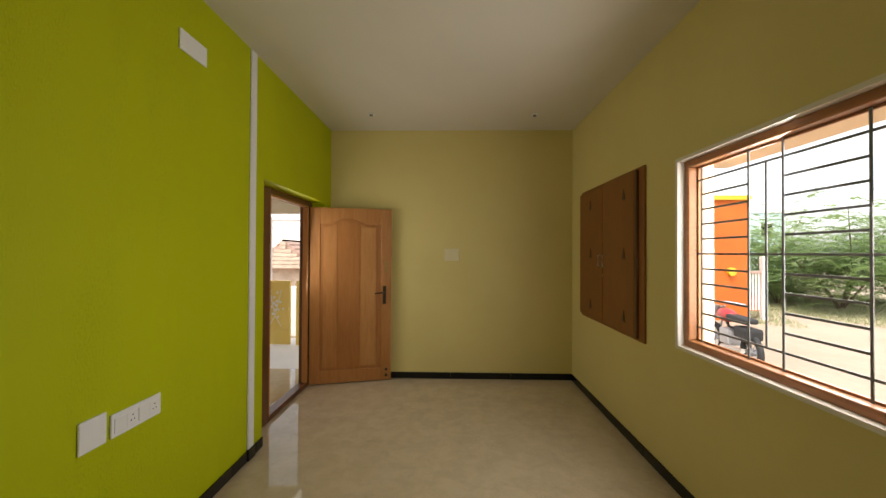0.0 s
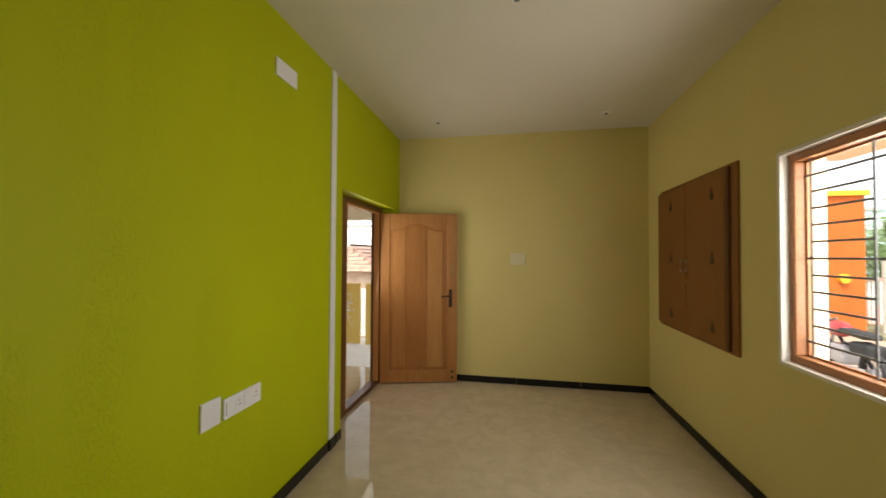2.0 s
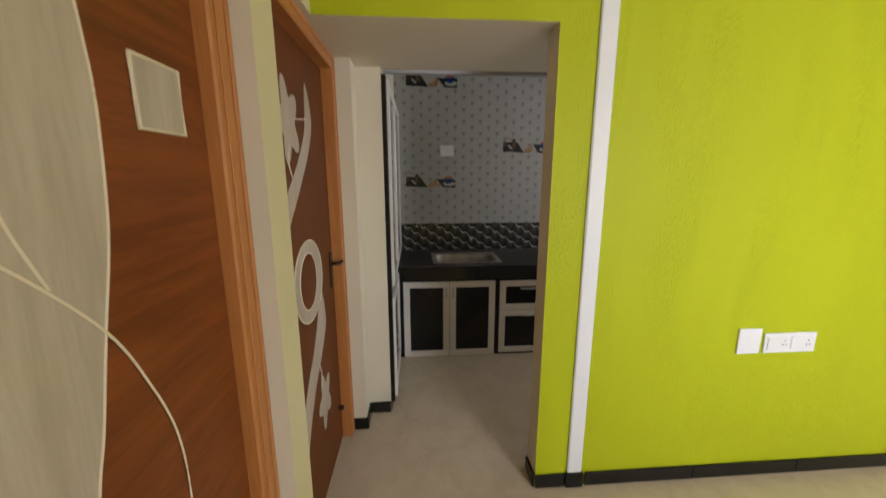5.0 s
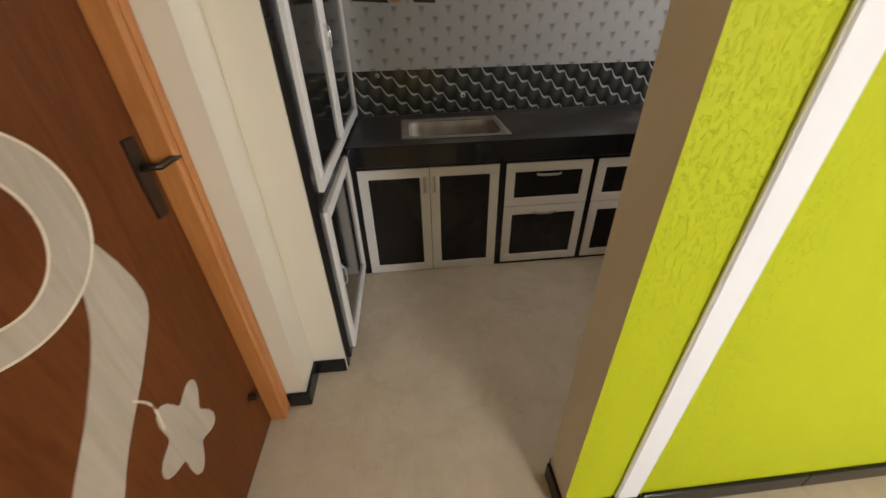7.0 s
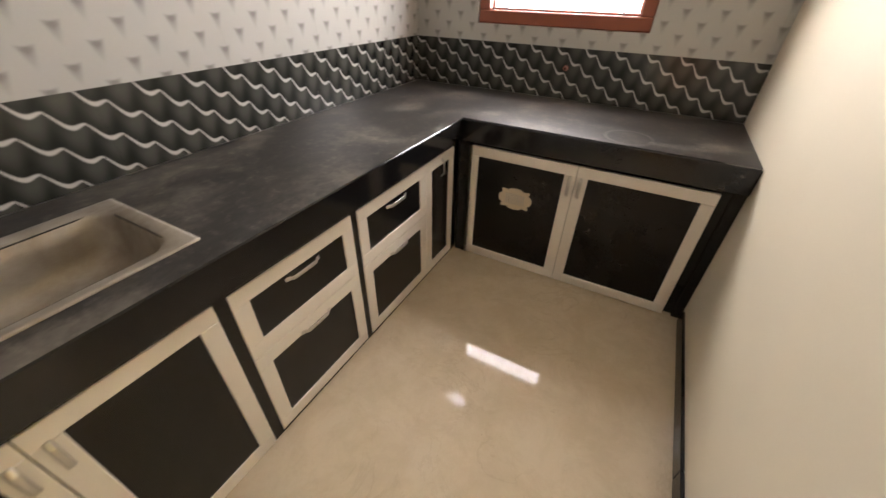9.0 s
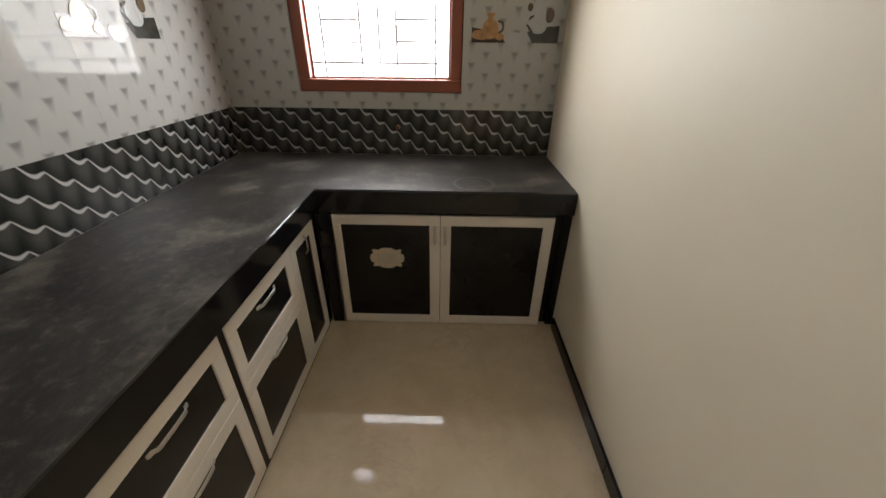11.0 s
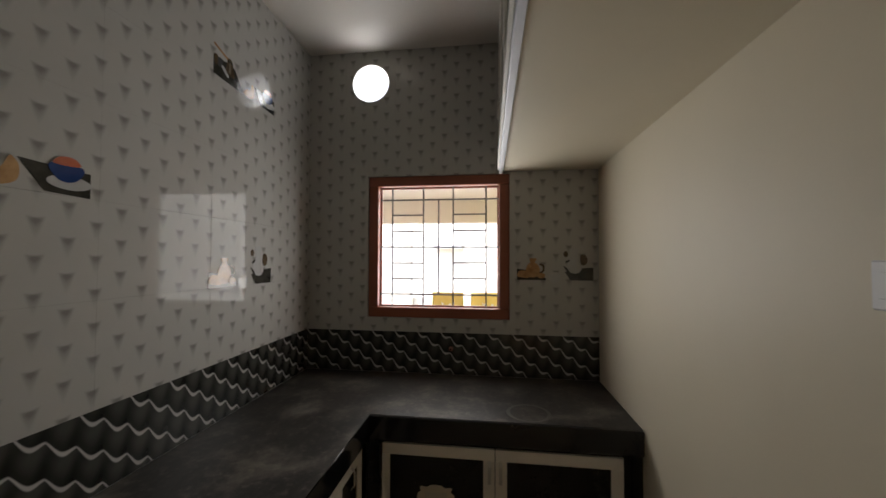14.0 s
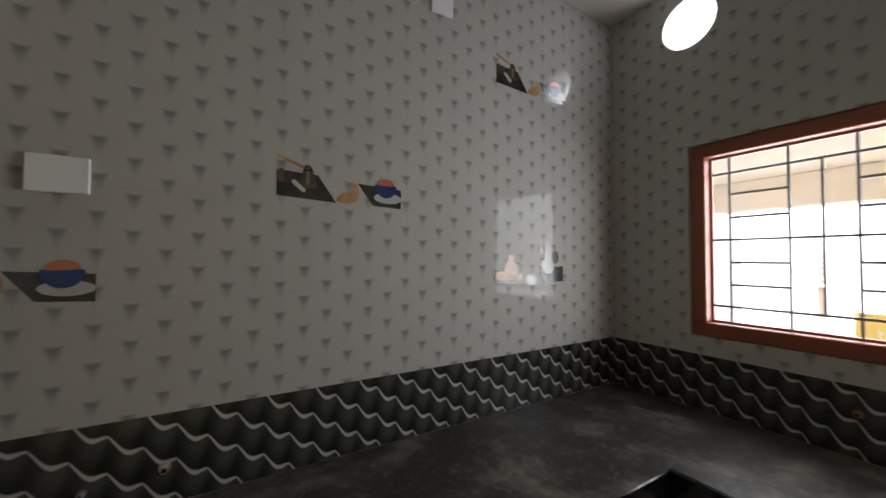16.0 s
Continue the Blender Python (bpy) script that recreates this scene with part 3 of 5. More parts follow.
FX = -1.50
door = thing("door_1", (FX, 3.45, 0), "open teak front door in a varnished wood frame", "door", kind="structure")
for n, b in (("frame_post", box(FX - 0.1, FX, 2.828, 2.965, 0, 2.185, 0.006)), ("frame_post", box(FX - 0.1, FX, 3.86, 4.0, 0, 2.19, 0.006)),
             ("frame_head", box(FX - 0.1, FX, 2.965, 3.86, 2.09, 2.185, 0.006)), ("threshold", box(FX - 0.1, FX, 2.965, 3.86, 0, 0.05, 0.006))):
    part(n, b, TEAK_DARK, door)
for y0, y1, z0, z1, n in ((2.960, 2.975, 0.05, 2.09, "frame_bead"), (3.85, 3.865, 0.05, 2.09, "frame_bead"), (2.975, 3.85, 2.075, 2.095, "frame_bead")):
    part(n, box(FX - 0.06, FX + 0.006, y0, y1, z0, z1, 0.003), TEAK, door)

# the leaf: hinge edge near the far post, swung nearly flat to the north wall
leaf_len = 0.950
hinge, free = Vector((-1.485, 3.875, 0)), Vector((-0.566, 4.121, 0))
ang = math.atan2((free - hinge).y, (free - hinge).x)
leaf = thing("door_leaf", (hinge.x, hinge.y, 0.012), "open varnished teak front door leaf with arched raised panels", "door", rz=math.degrees(ang))
LH = 2.075
for n, a, c, e, g in (("stile", 0.0, 0.115, 0, LH), ("stile", leaf_len - 0.125, leaf_len, 0, LH), ("rail", 0.115, leaf_len - 0.125, 0, 0.15)):
    part(n, box(a, c, 0.0, 0.036, e, g, 0.004), TEAK, leaf, local=True)


def arch_top(u):
    """The wavy upper line of the panel field."""
    s = max(0.0, 1 - abs(u - 0.445) / 0.26)
    return LH - 0.225 + 0.075 * s * s * (3 - 2 * s)


us = np.linspace(0.115, leaf_len - 0.125, 25)
part("rail", plate([(0.115, LH), (leaf_len - 0.125, LH)] + [(u, arch_top(u) + 0.035) for u in us[::-1]], lambda u, w, d: (u, d, w), 0.036), TEAK, leaf, local=True)
part("panel", box(0.115, leaf_len - 0.125, 0.012, 0.024, 0.15, LH - 0.09), TEAK_B, leaf, local=True)
for a, c, m in ((0.15, 0.31, TEAK), (0.3105, 0.575, TEAK_B), (0.5755, 0.765, TEAK_C)):
    us = np.linspace(a, c, 12)
    b = plate([(a, 0.185), (c, 0.185)] + [(u, arch_top(u)) for u in us[::-1]], lambda u, w, d: (u, 0.003 + d, w), 0.026)
    bmesh.ops.bevel(b, geom=[e for e in b.edges if all(v.co.y < 0.01 for v in e.verts)], offset=0.005, segments=2, affect="EDGES")
    part("raised_panel", b, m, leaf, local=True)
b = bmesh.new()
merge(b, box(leaf_len - 0.105, leaf_len - 0.065, -0.008, 0.0, 0.92, 1.14, 0.003))
hp = part("handle_plate", b, DARKMETAL, leaf, "dark antique metal lock plate", local=True)
part("lever", tube([(leaf_len - 0.085, -0.006, 1.06), (leaf_len - 0.085, -0.05, 1.06), (leaf_len - 0.12, -0.056, 1.062), (leaf_len - 0.20, -0.05, 1.055)], 0.009), DARKMETAL, hp, smooth=True, local=True)
b = box(leaf_len - 0.085, leaf_len - 0.045, -0.004, 0.0, 1.30, 1.44, 0.002)
lk = part("night_latch", b, BRASS, leaf, "brass rim lock plate", local=True)
part("latch_knob", box(leaf_len - 0.07, leaf_len - 0.06, -0.02, -0.004, 1.33, 1.41, 0.003), BRASS, lk, local=True)
for z in (0.06, 0.13):
    part("tower_bolt", disc((leaf_len - 0.06, -0.01, z), (0, 1, 0), 0.017, 0.02, 16), DARKMETAL, leaf, local=True)
part("knot", disc((0.40, 0.0055, 0.42), (0, 1, 0), 0.016, 0.002, 12), TEAK_DARK, leaf, local=True)
for z in (0.3, 1.05, 1.8):
    part("hinge", disc((-0.004, 0.018, z), (0, 0, 1), 0.008, 0.1, 10), DARKMETAL, leaf, local=True)


# ---- hall window ----
def grille_window(name, label, axis, d, u0, u1, z0, z1, depth, wmat, fw, horiz, vert, short_v, short_h, sign, bar=0.006):
    """A wooden window with an iron grille. axis 'x': the pane looks along x. Bars are given as places across the clear opening."""
    P = (lambda dd, u, z: (dd, u, z)) if axis == "x" else (lambda dd, u, z: (u, dd, z))

    def bx(d0, d1, a, c, e, g, bev):
        return box(d0, d1, a, c, e, g, bev) if axis == "x" else box(a, c, d0, d1, e, g, bev)
    w = thing(name, P(d, (u0 + u1) / 2, z0), label, "window", kind="structure")
    lo, hi = min(d, d + depth * sign), max(d, d + depth * sign)
    for a, c, e, g, n in ((u0, u1, z1 - fw, z1, "frame_head"), (u0, u1, z0, z0 + fw, "frame_sill"), (u0, u0 + fw, z0 + fw, z1 - fw, "frame_post"), (u1 - fw, u1, z0 + fw, z1 - fw, "frame_post")):
        part(n, bx(lo, hi, a, c, e, g, 0.005), wmat, w)
    mid = d + depth * sign * 0.55
    for k, (a, c, e, g) in enumerate(((u0 + fw, u1 - fw, z1 - fw - 0.012, z1 - fw), (u0 + fw, u1 - fw, z0 + fw, z0 + fw + 0.012), (u0 + fw, u0 + fw + 0.012, z0 + fw, z1 - fw), (u1 - fw - 0.012, u1 - fw, z0 + fw, z1 - fw))):
        part("rebate", bx(min(mid, mid + 0.012 * sign), max(mid, mid + 0.012 * sign), a, c, e, g, 0.002), wmat, w)
    for z in horiz:
        part("grille_bar", bx(mid - 0.003, mid + 0.003, u0 + fw, u1 - fw, z - bar, z + bar, 0.001), IRON, w)
    for u in vert:
        part("grille_bar", bx(mid - 0.0085, mid - 0.0032, u - bar, u + bar, z0 + fw, z1 - fw, 0.001), IRON, w)
    for u, e, g in short_v:
        part("grille_bar", bx(mid - 0.0085, mid - 0.0032, u - bar, u + bar, e, g, 0.001), IRON, w)
    for z, a, c in short_h:
        part("grille_bar", bx(mid - 0.003, mid + 0.003, a, c, z - bar, z + bar, 0.001), IRON, w)
    return w


zz = [2.032 - 0.094 * k for k in range(11)]
grille_window("window_1", "varnished wooden window with a dark iron grille, wide open to the yard", "x", 1.70, 0.875, 2.085, 0.958, 2.168, 0.10, TEAK_Y, 0.046,
              [zz[0], zz[5], zz[10]], [1.988, 1.621, 1.416, 1.048], [(1.511, zz[10], zz[0])],
              [(z, 1.621, 1.988) for k, z in enumerate(zz) if k % 5] + [(z, 1.048, 1.416) for k, z in enumerate(zz) if k % 5], 1)
structure("window_margin", slab_wall("x", XR - 0.004, XR + 0.045, 0.845, 2.108, 0.938, 2.188, [(0.877, 2.083, 0.960, 2.166)]), WHITE_LAM, "white painted margin round the window", "trim")
structure("window_shade", box(XR + 0.23, XR + 0.52, 0.6, 2.35, 2.185, 2.27, 0.01), PEACH, "peach concrete sunshade over the window", "sunshade")
structure("window_fin", box(XR + 0.23, XR + 0.264, 2.12, 2.26, 0.9, 2.185, 0.008), WHITEWALL, "white plaster fin beside the window", "sunshade")

# ---- wall cupboard ----
cup = thing("wall_cupboard", (XR, 3.16, 0.87), "closed brown two-door wall cupboard with dark drop motifs", "cupboard")
oc = [(2.475, 0.872), (3.81, 0.872), (3.845, 0.91), (3.845, 2.205), (3.81, 2.243), (2.475, 2.243)]
part("back_panel", plate(oc, lambda u, w, d: (XR - 0.001 - d, u, w), 0.016), CABWOOD, cup)
for a, c in ((2.60, 3.205), (3.212, 3.825)):
    dr = part("door", box(XR - 0.036, XR - 0.0175, a, c, 0.90, 2.215, 0.004), CABWOOD, cup)
    part("handle", tube([(XR - 0.036, a + (0.56 if a < 3 else 0.05), 1.43), (XR - 0.058, a + (0.56 if a < 3 else 0.05), 1.44), (XR - 0.058, a + (0.56 if a < 3 else 0.05), 1.54), (XR - 0.036, a + (0.56 if a < 3 else 0.05), 1.55)], 0.006), CHROME, dr, "slim chrome handle", True)
    for z in (1.03, 1.56, 2.06):
        y = a + (0.17 if a < 3 else 0.30)
        part("drop_motif", plate([(y - 0.028, z - 0.045), (y + 0.028, z - 0.045), (y + 0.02, z - 0.01), (y, z + 0.05), (y - 0.02, z - 0.01)], lambda u, w, d: (XR - 0.0365 - d, u, w), 0.003), DARKMETAL, dr, "dark drop shaped motif")
part("edge_strip", box(XR - 0.04, XR - 0.0175, 2.555, 2.585, 0.89, 2.225, 0.004), TEAK_DARK, cup)
part("lock", disc((XR - 0.038, 3.19, 1.35), (1, 0, 0), 0.012, 0.01, 14), BRASS, cup, "small brass lock")


# ---- switch plates and trunking ----
def wall_plate(name, label, axis, d, sign, u0, u1, z0, z1, modules, thick=0.012, mat=None):
    """A modular electric plate on a wall, with rockers or sockets."""
    P = (lambda u, z: (d, u, z)) if axis == "x" else (lambda u, z: (u, d, z))
    t = thing(name, P((u0 + u1) / 2, z0), label, "switch plate")
    mat = mat or WHITE

    def bx(a, c, u, v, e, g, bev):
        lo, hi = min(d + a * sign, d + c * sign), max(d + a * sign, d + c * sign)
        return box(lo, hi, u, v, e, g, bev) if axis == "x" else box(u, v, lo, hi, e, g, bev)
    body = part("cover", bx(0.0005, thick, u0, u1, z0, z1, 0.003), mat, t)
    if modules:
        m = 0.012
        w = (u1 - u0 - 2 * m) / len(modules)
        for k, what in enumerate(modules):
            a = u0 + m + k * w
            r = part("rocker" if what == "s" else "socket", bx(thick - 0.001, thick + (0.005 if what == "s" else 0.002), a + 0.001, a + w - 0.001, z0 + 0.02, z1 - 0.02, 0.0015), mat, t)
            if what == "o":
                for du, dz in ((0.5, 0.70), (0.36, 0.36), (0.64, 0.36)):
                    uc, zc = a + w * du, z0 + 0.02 + (z1 - z0 - 0.04) * dz
                    part("socket_hole", bx(thick + 0.001, thick + 0.0026, uc - 0.0028, uc + 0.0028, zc - 0.0028, zc + 0.0028, 0), BLACK_LAM, r)
    return t


wall_plate("socket_plate", "white modular switch and socket plate low on the green wall", "x", XG, 1, 1.232, 1.512, 0.722, 0.828, "soso")
wall_plate("blank_plate", "square white blank plate beside the socket plate", "x", XG, 1, 1.090, 1.212, 0.722, 0.856, "")
wall_plate("blank_plate", "white cover plate high on the green wall", "x", XG, 1, 1.615, 1.838, 2.688, 2.804, "")
wall_plate("switch_plate", "cream switch plate on the cream wall", "y", YF, -1, 0.08, 0.265, 1.46, 1.61, "sss", 0.010, CREAM_PL)
wall_plate("socket_plate", "long white socket plate on the kitchen side wall", "x", KR, -1, 0.322, 0.570, 1.542, 1.630, "so", 0.026)
wall_plate("switch_plate", "white switch plate on the tiled wall", "x", KB, 1, -0.262, -0.127, 1.790, 1.895, "")
wall_plate("blank_plate", "small white plate high on the tiled wall", "x", KB, 1, 1.0, 1.115, 2.735, 2.83, "")


def trunking(y0, y1, label):
    t = thing("cable_trunking", (XG, (y0 + y1) / 2, 0), label, "cable trunking")
    part("channel", box(XG + 0.0005, XG + 0.011, y0, y1, 0.08, HC - 0.002, 0.003), WHITE, t)
    part("cover_strip", box(XG + 0.0105, XG + 0.014, y0 + 0.004, y1 - 0.004, 0.08, HC - 0.004, 0.002), WHITE, t)
    part("foot", box(XG + 0.0005, XG + 0.024, y0 - 0.008, y1 + 0.008, 0.001, 0.088, 0.004), BLACKG, t, "black stone foot block")


trunking(0.256, 0.334, "broad white trunking running up the green wall")
trunking(2.340, 2.420, "white trunking running up beside the front door")
for x, y in ((-0.727, 3.647), (1.074, 3.672), (0.125, 1.753)):
    c = thing("ceiling_hook_box", (x, y, HC), "small white ceiling lamp point with a dark centre", "lamp point", "ceiling points")
    part("rim", disc((x, y, HC - 0.005), (0, 0, 1), 0.036, 0.012, 24), WHITE, c)
    part("cap", disc((x, y, HC - 0.016), (0, 0, 1), 0.019, 0.010, 16), IRON, c)
c = thing("wall_clip_pair", (XG, -0.5, 2.58), "two small dark fixing holes above the opening", "fixing")
for y in (-0.496, -0.478):
    part("plug", disc((XG + 0.002, y, 2.583), (1, 0, 0), 0.007, 0.006, 10), DARKMETAL, c)

# ---- inner doors ----
DY = -0.985


def inner_door(name, label, x0, x1, top, wood_mat, frame_mat, fw, fw0, front=-0.95):
    d = thing(name, ((x0 + x1) / 2, DY, 0), label, "door", kind="structure")
    for n, b in (("frame_post", box(x0, x0 + fw0, DY - 0.06, front, 0.001, top, 0.005)), ("frame_post", box(x1 - fw, x1, DY - 0.06, front, 0.001, top, 0.005)),
                 ("frame_head", box(x0 + fw0, x1 - fw, DY - 0.06, front, top - 0.07, top, 0.005))):
        part(n, b, frame_mat, d)
    for a, c, e, g in ((x0 + 0.02, x0 + 0.032, 0.01, top - 0.02), (x0 + fw0 - 0.036, x0 + fw0 - 0.026, 0.01, top - 0.03), (x1 - 0.032, x1 - 0.02, 0.01, top - 0.02), (x0 + 0.04, x1 - 0.04, top - 0.032, top - 0.02)):
        part("frame_bead", box(a, c, front - 0.0005, front + 0.004, e, g, 0.002), frame_mat, d)
    lf = part("leaf", box(x0 + fw0 + 0.001, x1 - fw - 0.001, DY - 0.035, DY, 0.012, top - 0.072, 0.003), wood_mat, d)
    return d, lf


def inlay(parent, name, pts, mat, label="", thick=0.0022, base=0.0006):
    return part(name, plate(pts, lambda u, w, d: (u, DY + base + d, w), thick), mat, parent, label)


def groove(parent, pts, r=0.0024, name="inlay_line"):
    return part(name, tube([(u, DY + 0.0032, w) for u, w in smooth_line(pts)], r, 6), GROOVE, parent, smooth=True)


bed, bleaf = inner_door("door_2", "closed red-brown flush door with pale laminate leaf design", -0.767, 0.29, 2.21, REDWOOD, ORANGE_WOOD, 0.066, 0.106)


def design(pts):
    """The leaf drawing set in its place on the door."""
    return [(u - 0.006, w - 0.010) for u, w in pts]


edge = design([(-0.295, 2.13), (-0.316, 2.047), (-0.342, 1.918), (-0.353, 1.80), (-0.354, 1.712), (-0.336, 1.54), (-0.298, 1.388), (-0.261, 1.24), (-0.231, 1.139), (-0.17, 0.85), (-0.20, 0.5), (-0.26, 0.02)])
es = smooth_line(edge)
inlay(bleaf, "pale_panel", es + [(0.20, 0.02), (0.20, 2.13)], PALE_LAM, "pale wood laminate panel")
groove(bleaf, edge)
tul = smooth_line(design([(-0.150, 1.838), (-0.160, 1.88), (-0.184, 1.906), (-0.235, 1.919), (-0.278, 1.912), (-0.248, 1.871), (-0.242, 1.823), (-0.206, 1.797), (-0.174, 1.791)]), 5, True)
inlay(bleaf, "bud", tul, REDWOOD, "red-brown bud inlay", 0.002, 0.0032)
groove(bleaf, [*tul[::3], tul[0]], 0.0035)
groove(bleaf, design([(-0.202, 1.849), (-0.178, 1.79), (-0.167, 1.722), (-0.175, 1.642), (-0.197, 1.556), (-0.228, 1.476)]))
groove(bleaf, design([(0.10, 1.68), (-0.04, 1.61), (-0.122, 1.566), (-0.195, 1.505), (-0.298, 1.388), (-0.360, 1.27), (-0.412, 1.12), (-0.420, 0.947), (-0.40, 0.7), (-0.35, 0.4)]))
sq = [(-0.446, 1.815), (-0.575, 1.815), (-0.575, 1.692), (-0.446, 1.692)]
inlay(bleaf, "square_inlay", sq, PALE_LAM, "pale square inlay")
part("inlay_line", tube([(u, DY + 0.003, w) for u, w in sq + sq[:1]], 0.004, 6), GROOVE, bleaf)

bath, tleaf = inner_door("door_3", "closed dark brown door with pale swirl and flower inlays", -1.88, -0.92, 2.218, BROWN_DOOR, ORANGE_WOOD, 0.07, 0.07, -0.925)
inlay(tleaf, "swirl", smooth_line([(-1.487, 2.004), (-1.556, 1.859), (-1.481, 1.716), (-1.30, 1.54), (-1.10, 1.36), (-1.02, 1.2), (-1.05, 1.4), (-1.158, 1.537), (-1.316, 1.664), (-1.444, 1.81)], 5, True), PALE_LAM, "pale swirl inlay")
ro = [(-1.352 + 0.208 * math.cos(a), 1.150 + 0.182 * math.sin(a)) for a in np.linspace(0, 2 * math.pi, 36, endpoint=False)]
ri = [(-1.338 + 0.122 * math.cos(a), 1.152 + 0.125 * math.sin(a)) for a in np.linspace(0, 2 * math.pi, 36, endpoint=False)]
inlay(tleaf, "ring", ro, PALE_LAM, "pale ring inlay")
inlay(tleaf, "ring_centre", ri, BROWN_DOOR, "brown ring centre", 0.001, 0.0029)
groove(tleaf, ro + ro[:1], 0.003)
groove(tleaf, ri + ri[:1], 0.003)
inlay(tleaf, "swirl", smooth_line([(-1.50, 1.10), (-1.577, 0.889), (-1.48, 0.763), (-1.30, 0.62), (-1.15, 0.42), (-1.08, 0.15), (-1.05, 0.45), (-1.17, 0.66), (-1.32, 0.80), (-1.43, 0.93)], 5, True), PALE_LAM, "pale swirl inlay", 0.003)
for cx, cz, s in ((-1.235, 1.81, 0.105), (-1.47, 0.49, 0.095)):
    inlay(tleaf, "flower", [(cx + s * (1 + 0.28 * math.cos(5 * a)) * math.cos(a), cz + s * 1.25 * (1 + 0.28 * math.cos(5 * a)) * math.sin(a)) for a in np.linspace(0, 2 * math.pi, 50, endpoint=False)], PALE_LAM, "pale five-petal flower inlay")
groove(tleaf, [(-1.22, 1.72), (-1.20, 1.66), (-1.23, 1.60)], 0.003)
groove(tleaf, [(-1.31, 1.83), (-1.40, 1.84), (-1.46, 1.85)], 0.003)
groove(tleaf, [(-1.42, 0.58), (-1.43, 0.66), (-1.40, 0.72)], 0.003)
turned_handle(tleaf, -1.755, DY, 1.10, 0, 1, DARKMETAL)
part("stopper", disc((-1.745, DY + 0.015, 0.25), (0, 1, 0), 0.014, 0.03, 12), DARKMETAL, tleaf)
structure("wall_behind_doors", box(-1.87, 0.35, -1.3, -1.12, 0, 2.4), CREAM, "plain wall closing the rooms behind", "wall")

# ---- kitchen: counter and cupboards ----
CZ, CX, CY = 0.841, -2.784, 1.636
SX0, SX1, SY0, SY1 = -3.28, -2.93, -0.325, 0.213
ct = thing("counter_top", (KB, KN, CZ), "L-shaped dusty black granite worktop with a sink cut-out", "worktop")
b = bmesh.new()
for x0, x1, y0, y1 in ((KB + 0.001, SX0, KS + 0.031, KN - 0.001), (SX1, CX, KS + 0.031, CY), (SX0, SX1, KS + 0.031, SY0), (SX0, SX1, SY1, KN - 0.001), (SX1, CX, CY, KN - 0.001), (CX, KR - 0.002, CY, KN - 0.001)):
    vs = [b.verts.new(p) for p in ((x0, y0, CZ), (x1, y0, CZ), (x1, y1, CZ), (x0, y1, CZ))]
    b.faces.new(vs)
bmesh.ops.remove_doubles(b, verts=b.verts[:], dist=1e-5)
ext = bmesh.ops.extrude_face_region(b, geom=b.faces[:])
bmesh.ops.translate(b, verts=[v for v in ext["geom"] if isinstance(v, bmesh.types.BMVert)], vec=(0, 0, -0.022))
bmesh.ops.recalc_face_normals(b, faces=b.faces[:])
part("slab", b, GRANITE, ct)
part("front_edge", box(CX - 0.02, CX + 0.004, KS + 0.031, CY - 0.0205, 0.725, CZ - 0.0006, 0.004), FASCIA, ct, "polished black granite fascia")
part("front_edge", box(CX - 0.02, KR - 0.002, CY - 0.02, CY + 0.004, 0.725, CZ - 0.0006, 0.004), FASCIA, ct, "polished black granite fascia")
part("end_panel", box(KR - 0.045, KR - 0.0005, CY + 0.005, KN - 0.001, 0.001, 0.815, 0.003), BLACKG, ct)
part("corner_post", box(CX - 0.012, CX + 0.07, CY - 0.005, CY + 0.03, 0.001, 0.722, 0.003), BLACKG, ct)
part("plinth_panel", box(CX - 0.05, CX - 0.028, KS + 0.031, CY + 0.02, 0.001, 0.724), BLACKG, ct)
part("plinth_panel", box(CX - 0.02, KR - 0.046, CY + 0.031, CY + 0.05, 0.001, 0.724), BLACKG, ct)
mark = part("water_mark", disc((-1.985, 1.755, CZ + 0.0004), (0, 0, 1), 0.112, 0.0009, 36), RING, ct, "dull dried water mark")
part("mark_centre", disc((-1.985, 1.757, CZ + 0.0008), (0, 0, 1), 0.094, 0.0011, 32), GRANITE, mark)

sink = thing("sink", ((SX0 + SX1) / 2, (SY0 + SY1) / 2, CZ), "stainless steel single-bowl sink set in the granite", "sink")


def rounded(x0, x1, y0, y1, r, n=5):
    out = []
    for cx, cy, a0 in ((x1 - r, y1 - r, 0), (x0 + r, y1 - r, 90), (x0 + r, y0 + r, 180), (x1 - r, y0 + r, 270)):
        out += [(cx + r * math.cos(radians(a0 + 90 * k / n)), cy + r * math.sin(radians(a0 + 90 * k / n))) for k in range(n + 1)]
    return out


b = bmesh.new()
levels = [(rounded(SX0 - 0.05, SX1 + 0.042, SY0 - 0.045, SY1 + 0.045, 0.006), CZ + 0.0005), (rounded(SX0 - 0.05, SX1 + 0.042, SY0 - 0.045, SY1 + 0.045, 0.006), CZ + 0.005),
          (rounded(SX0 - 0.040, SX1 + 0.032, SY0 - 0.035, SY1 + 0.035, 0.012), CZ + 0.006), (rounded(SX0 - 0.030, SX1 + 0.024, SY0 - 0.026, SY1 + 0.026, 0.03), CZ + 0.003),
          (rounded(SX0 - 0.005, SX1 + 0.005, SY0 - 0.005, SY1 + 0.005, 0.07), CZ + 0.002)]
for k in range(7):
    s = k / 6
    m = 0.004 + 0.016 * s + 0.10 * s ** 5
    levels.append((rounded(SX0 + m, SX1 - m, SY0 + m, SY1 - m, 0.075), CZ - 0.008 - 0.16 * (1 - (1 - s) ** 1.6)))
rings = [[b.verts.new((x, y, z)) for x, y in pts] for pts, z in levels]
for r0, r1 in zip(rings, rings[1:]):
    for k in range(len(r0)):
        j = (k + 1) % len(r0)
        b.faces.new((r0[k], r0[j], r1[j], r1[k]))
b.faces.new(rings[-1])
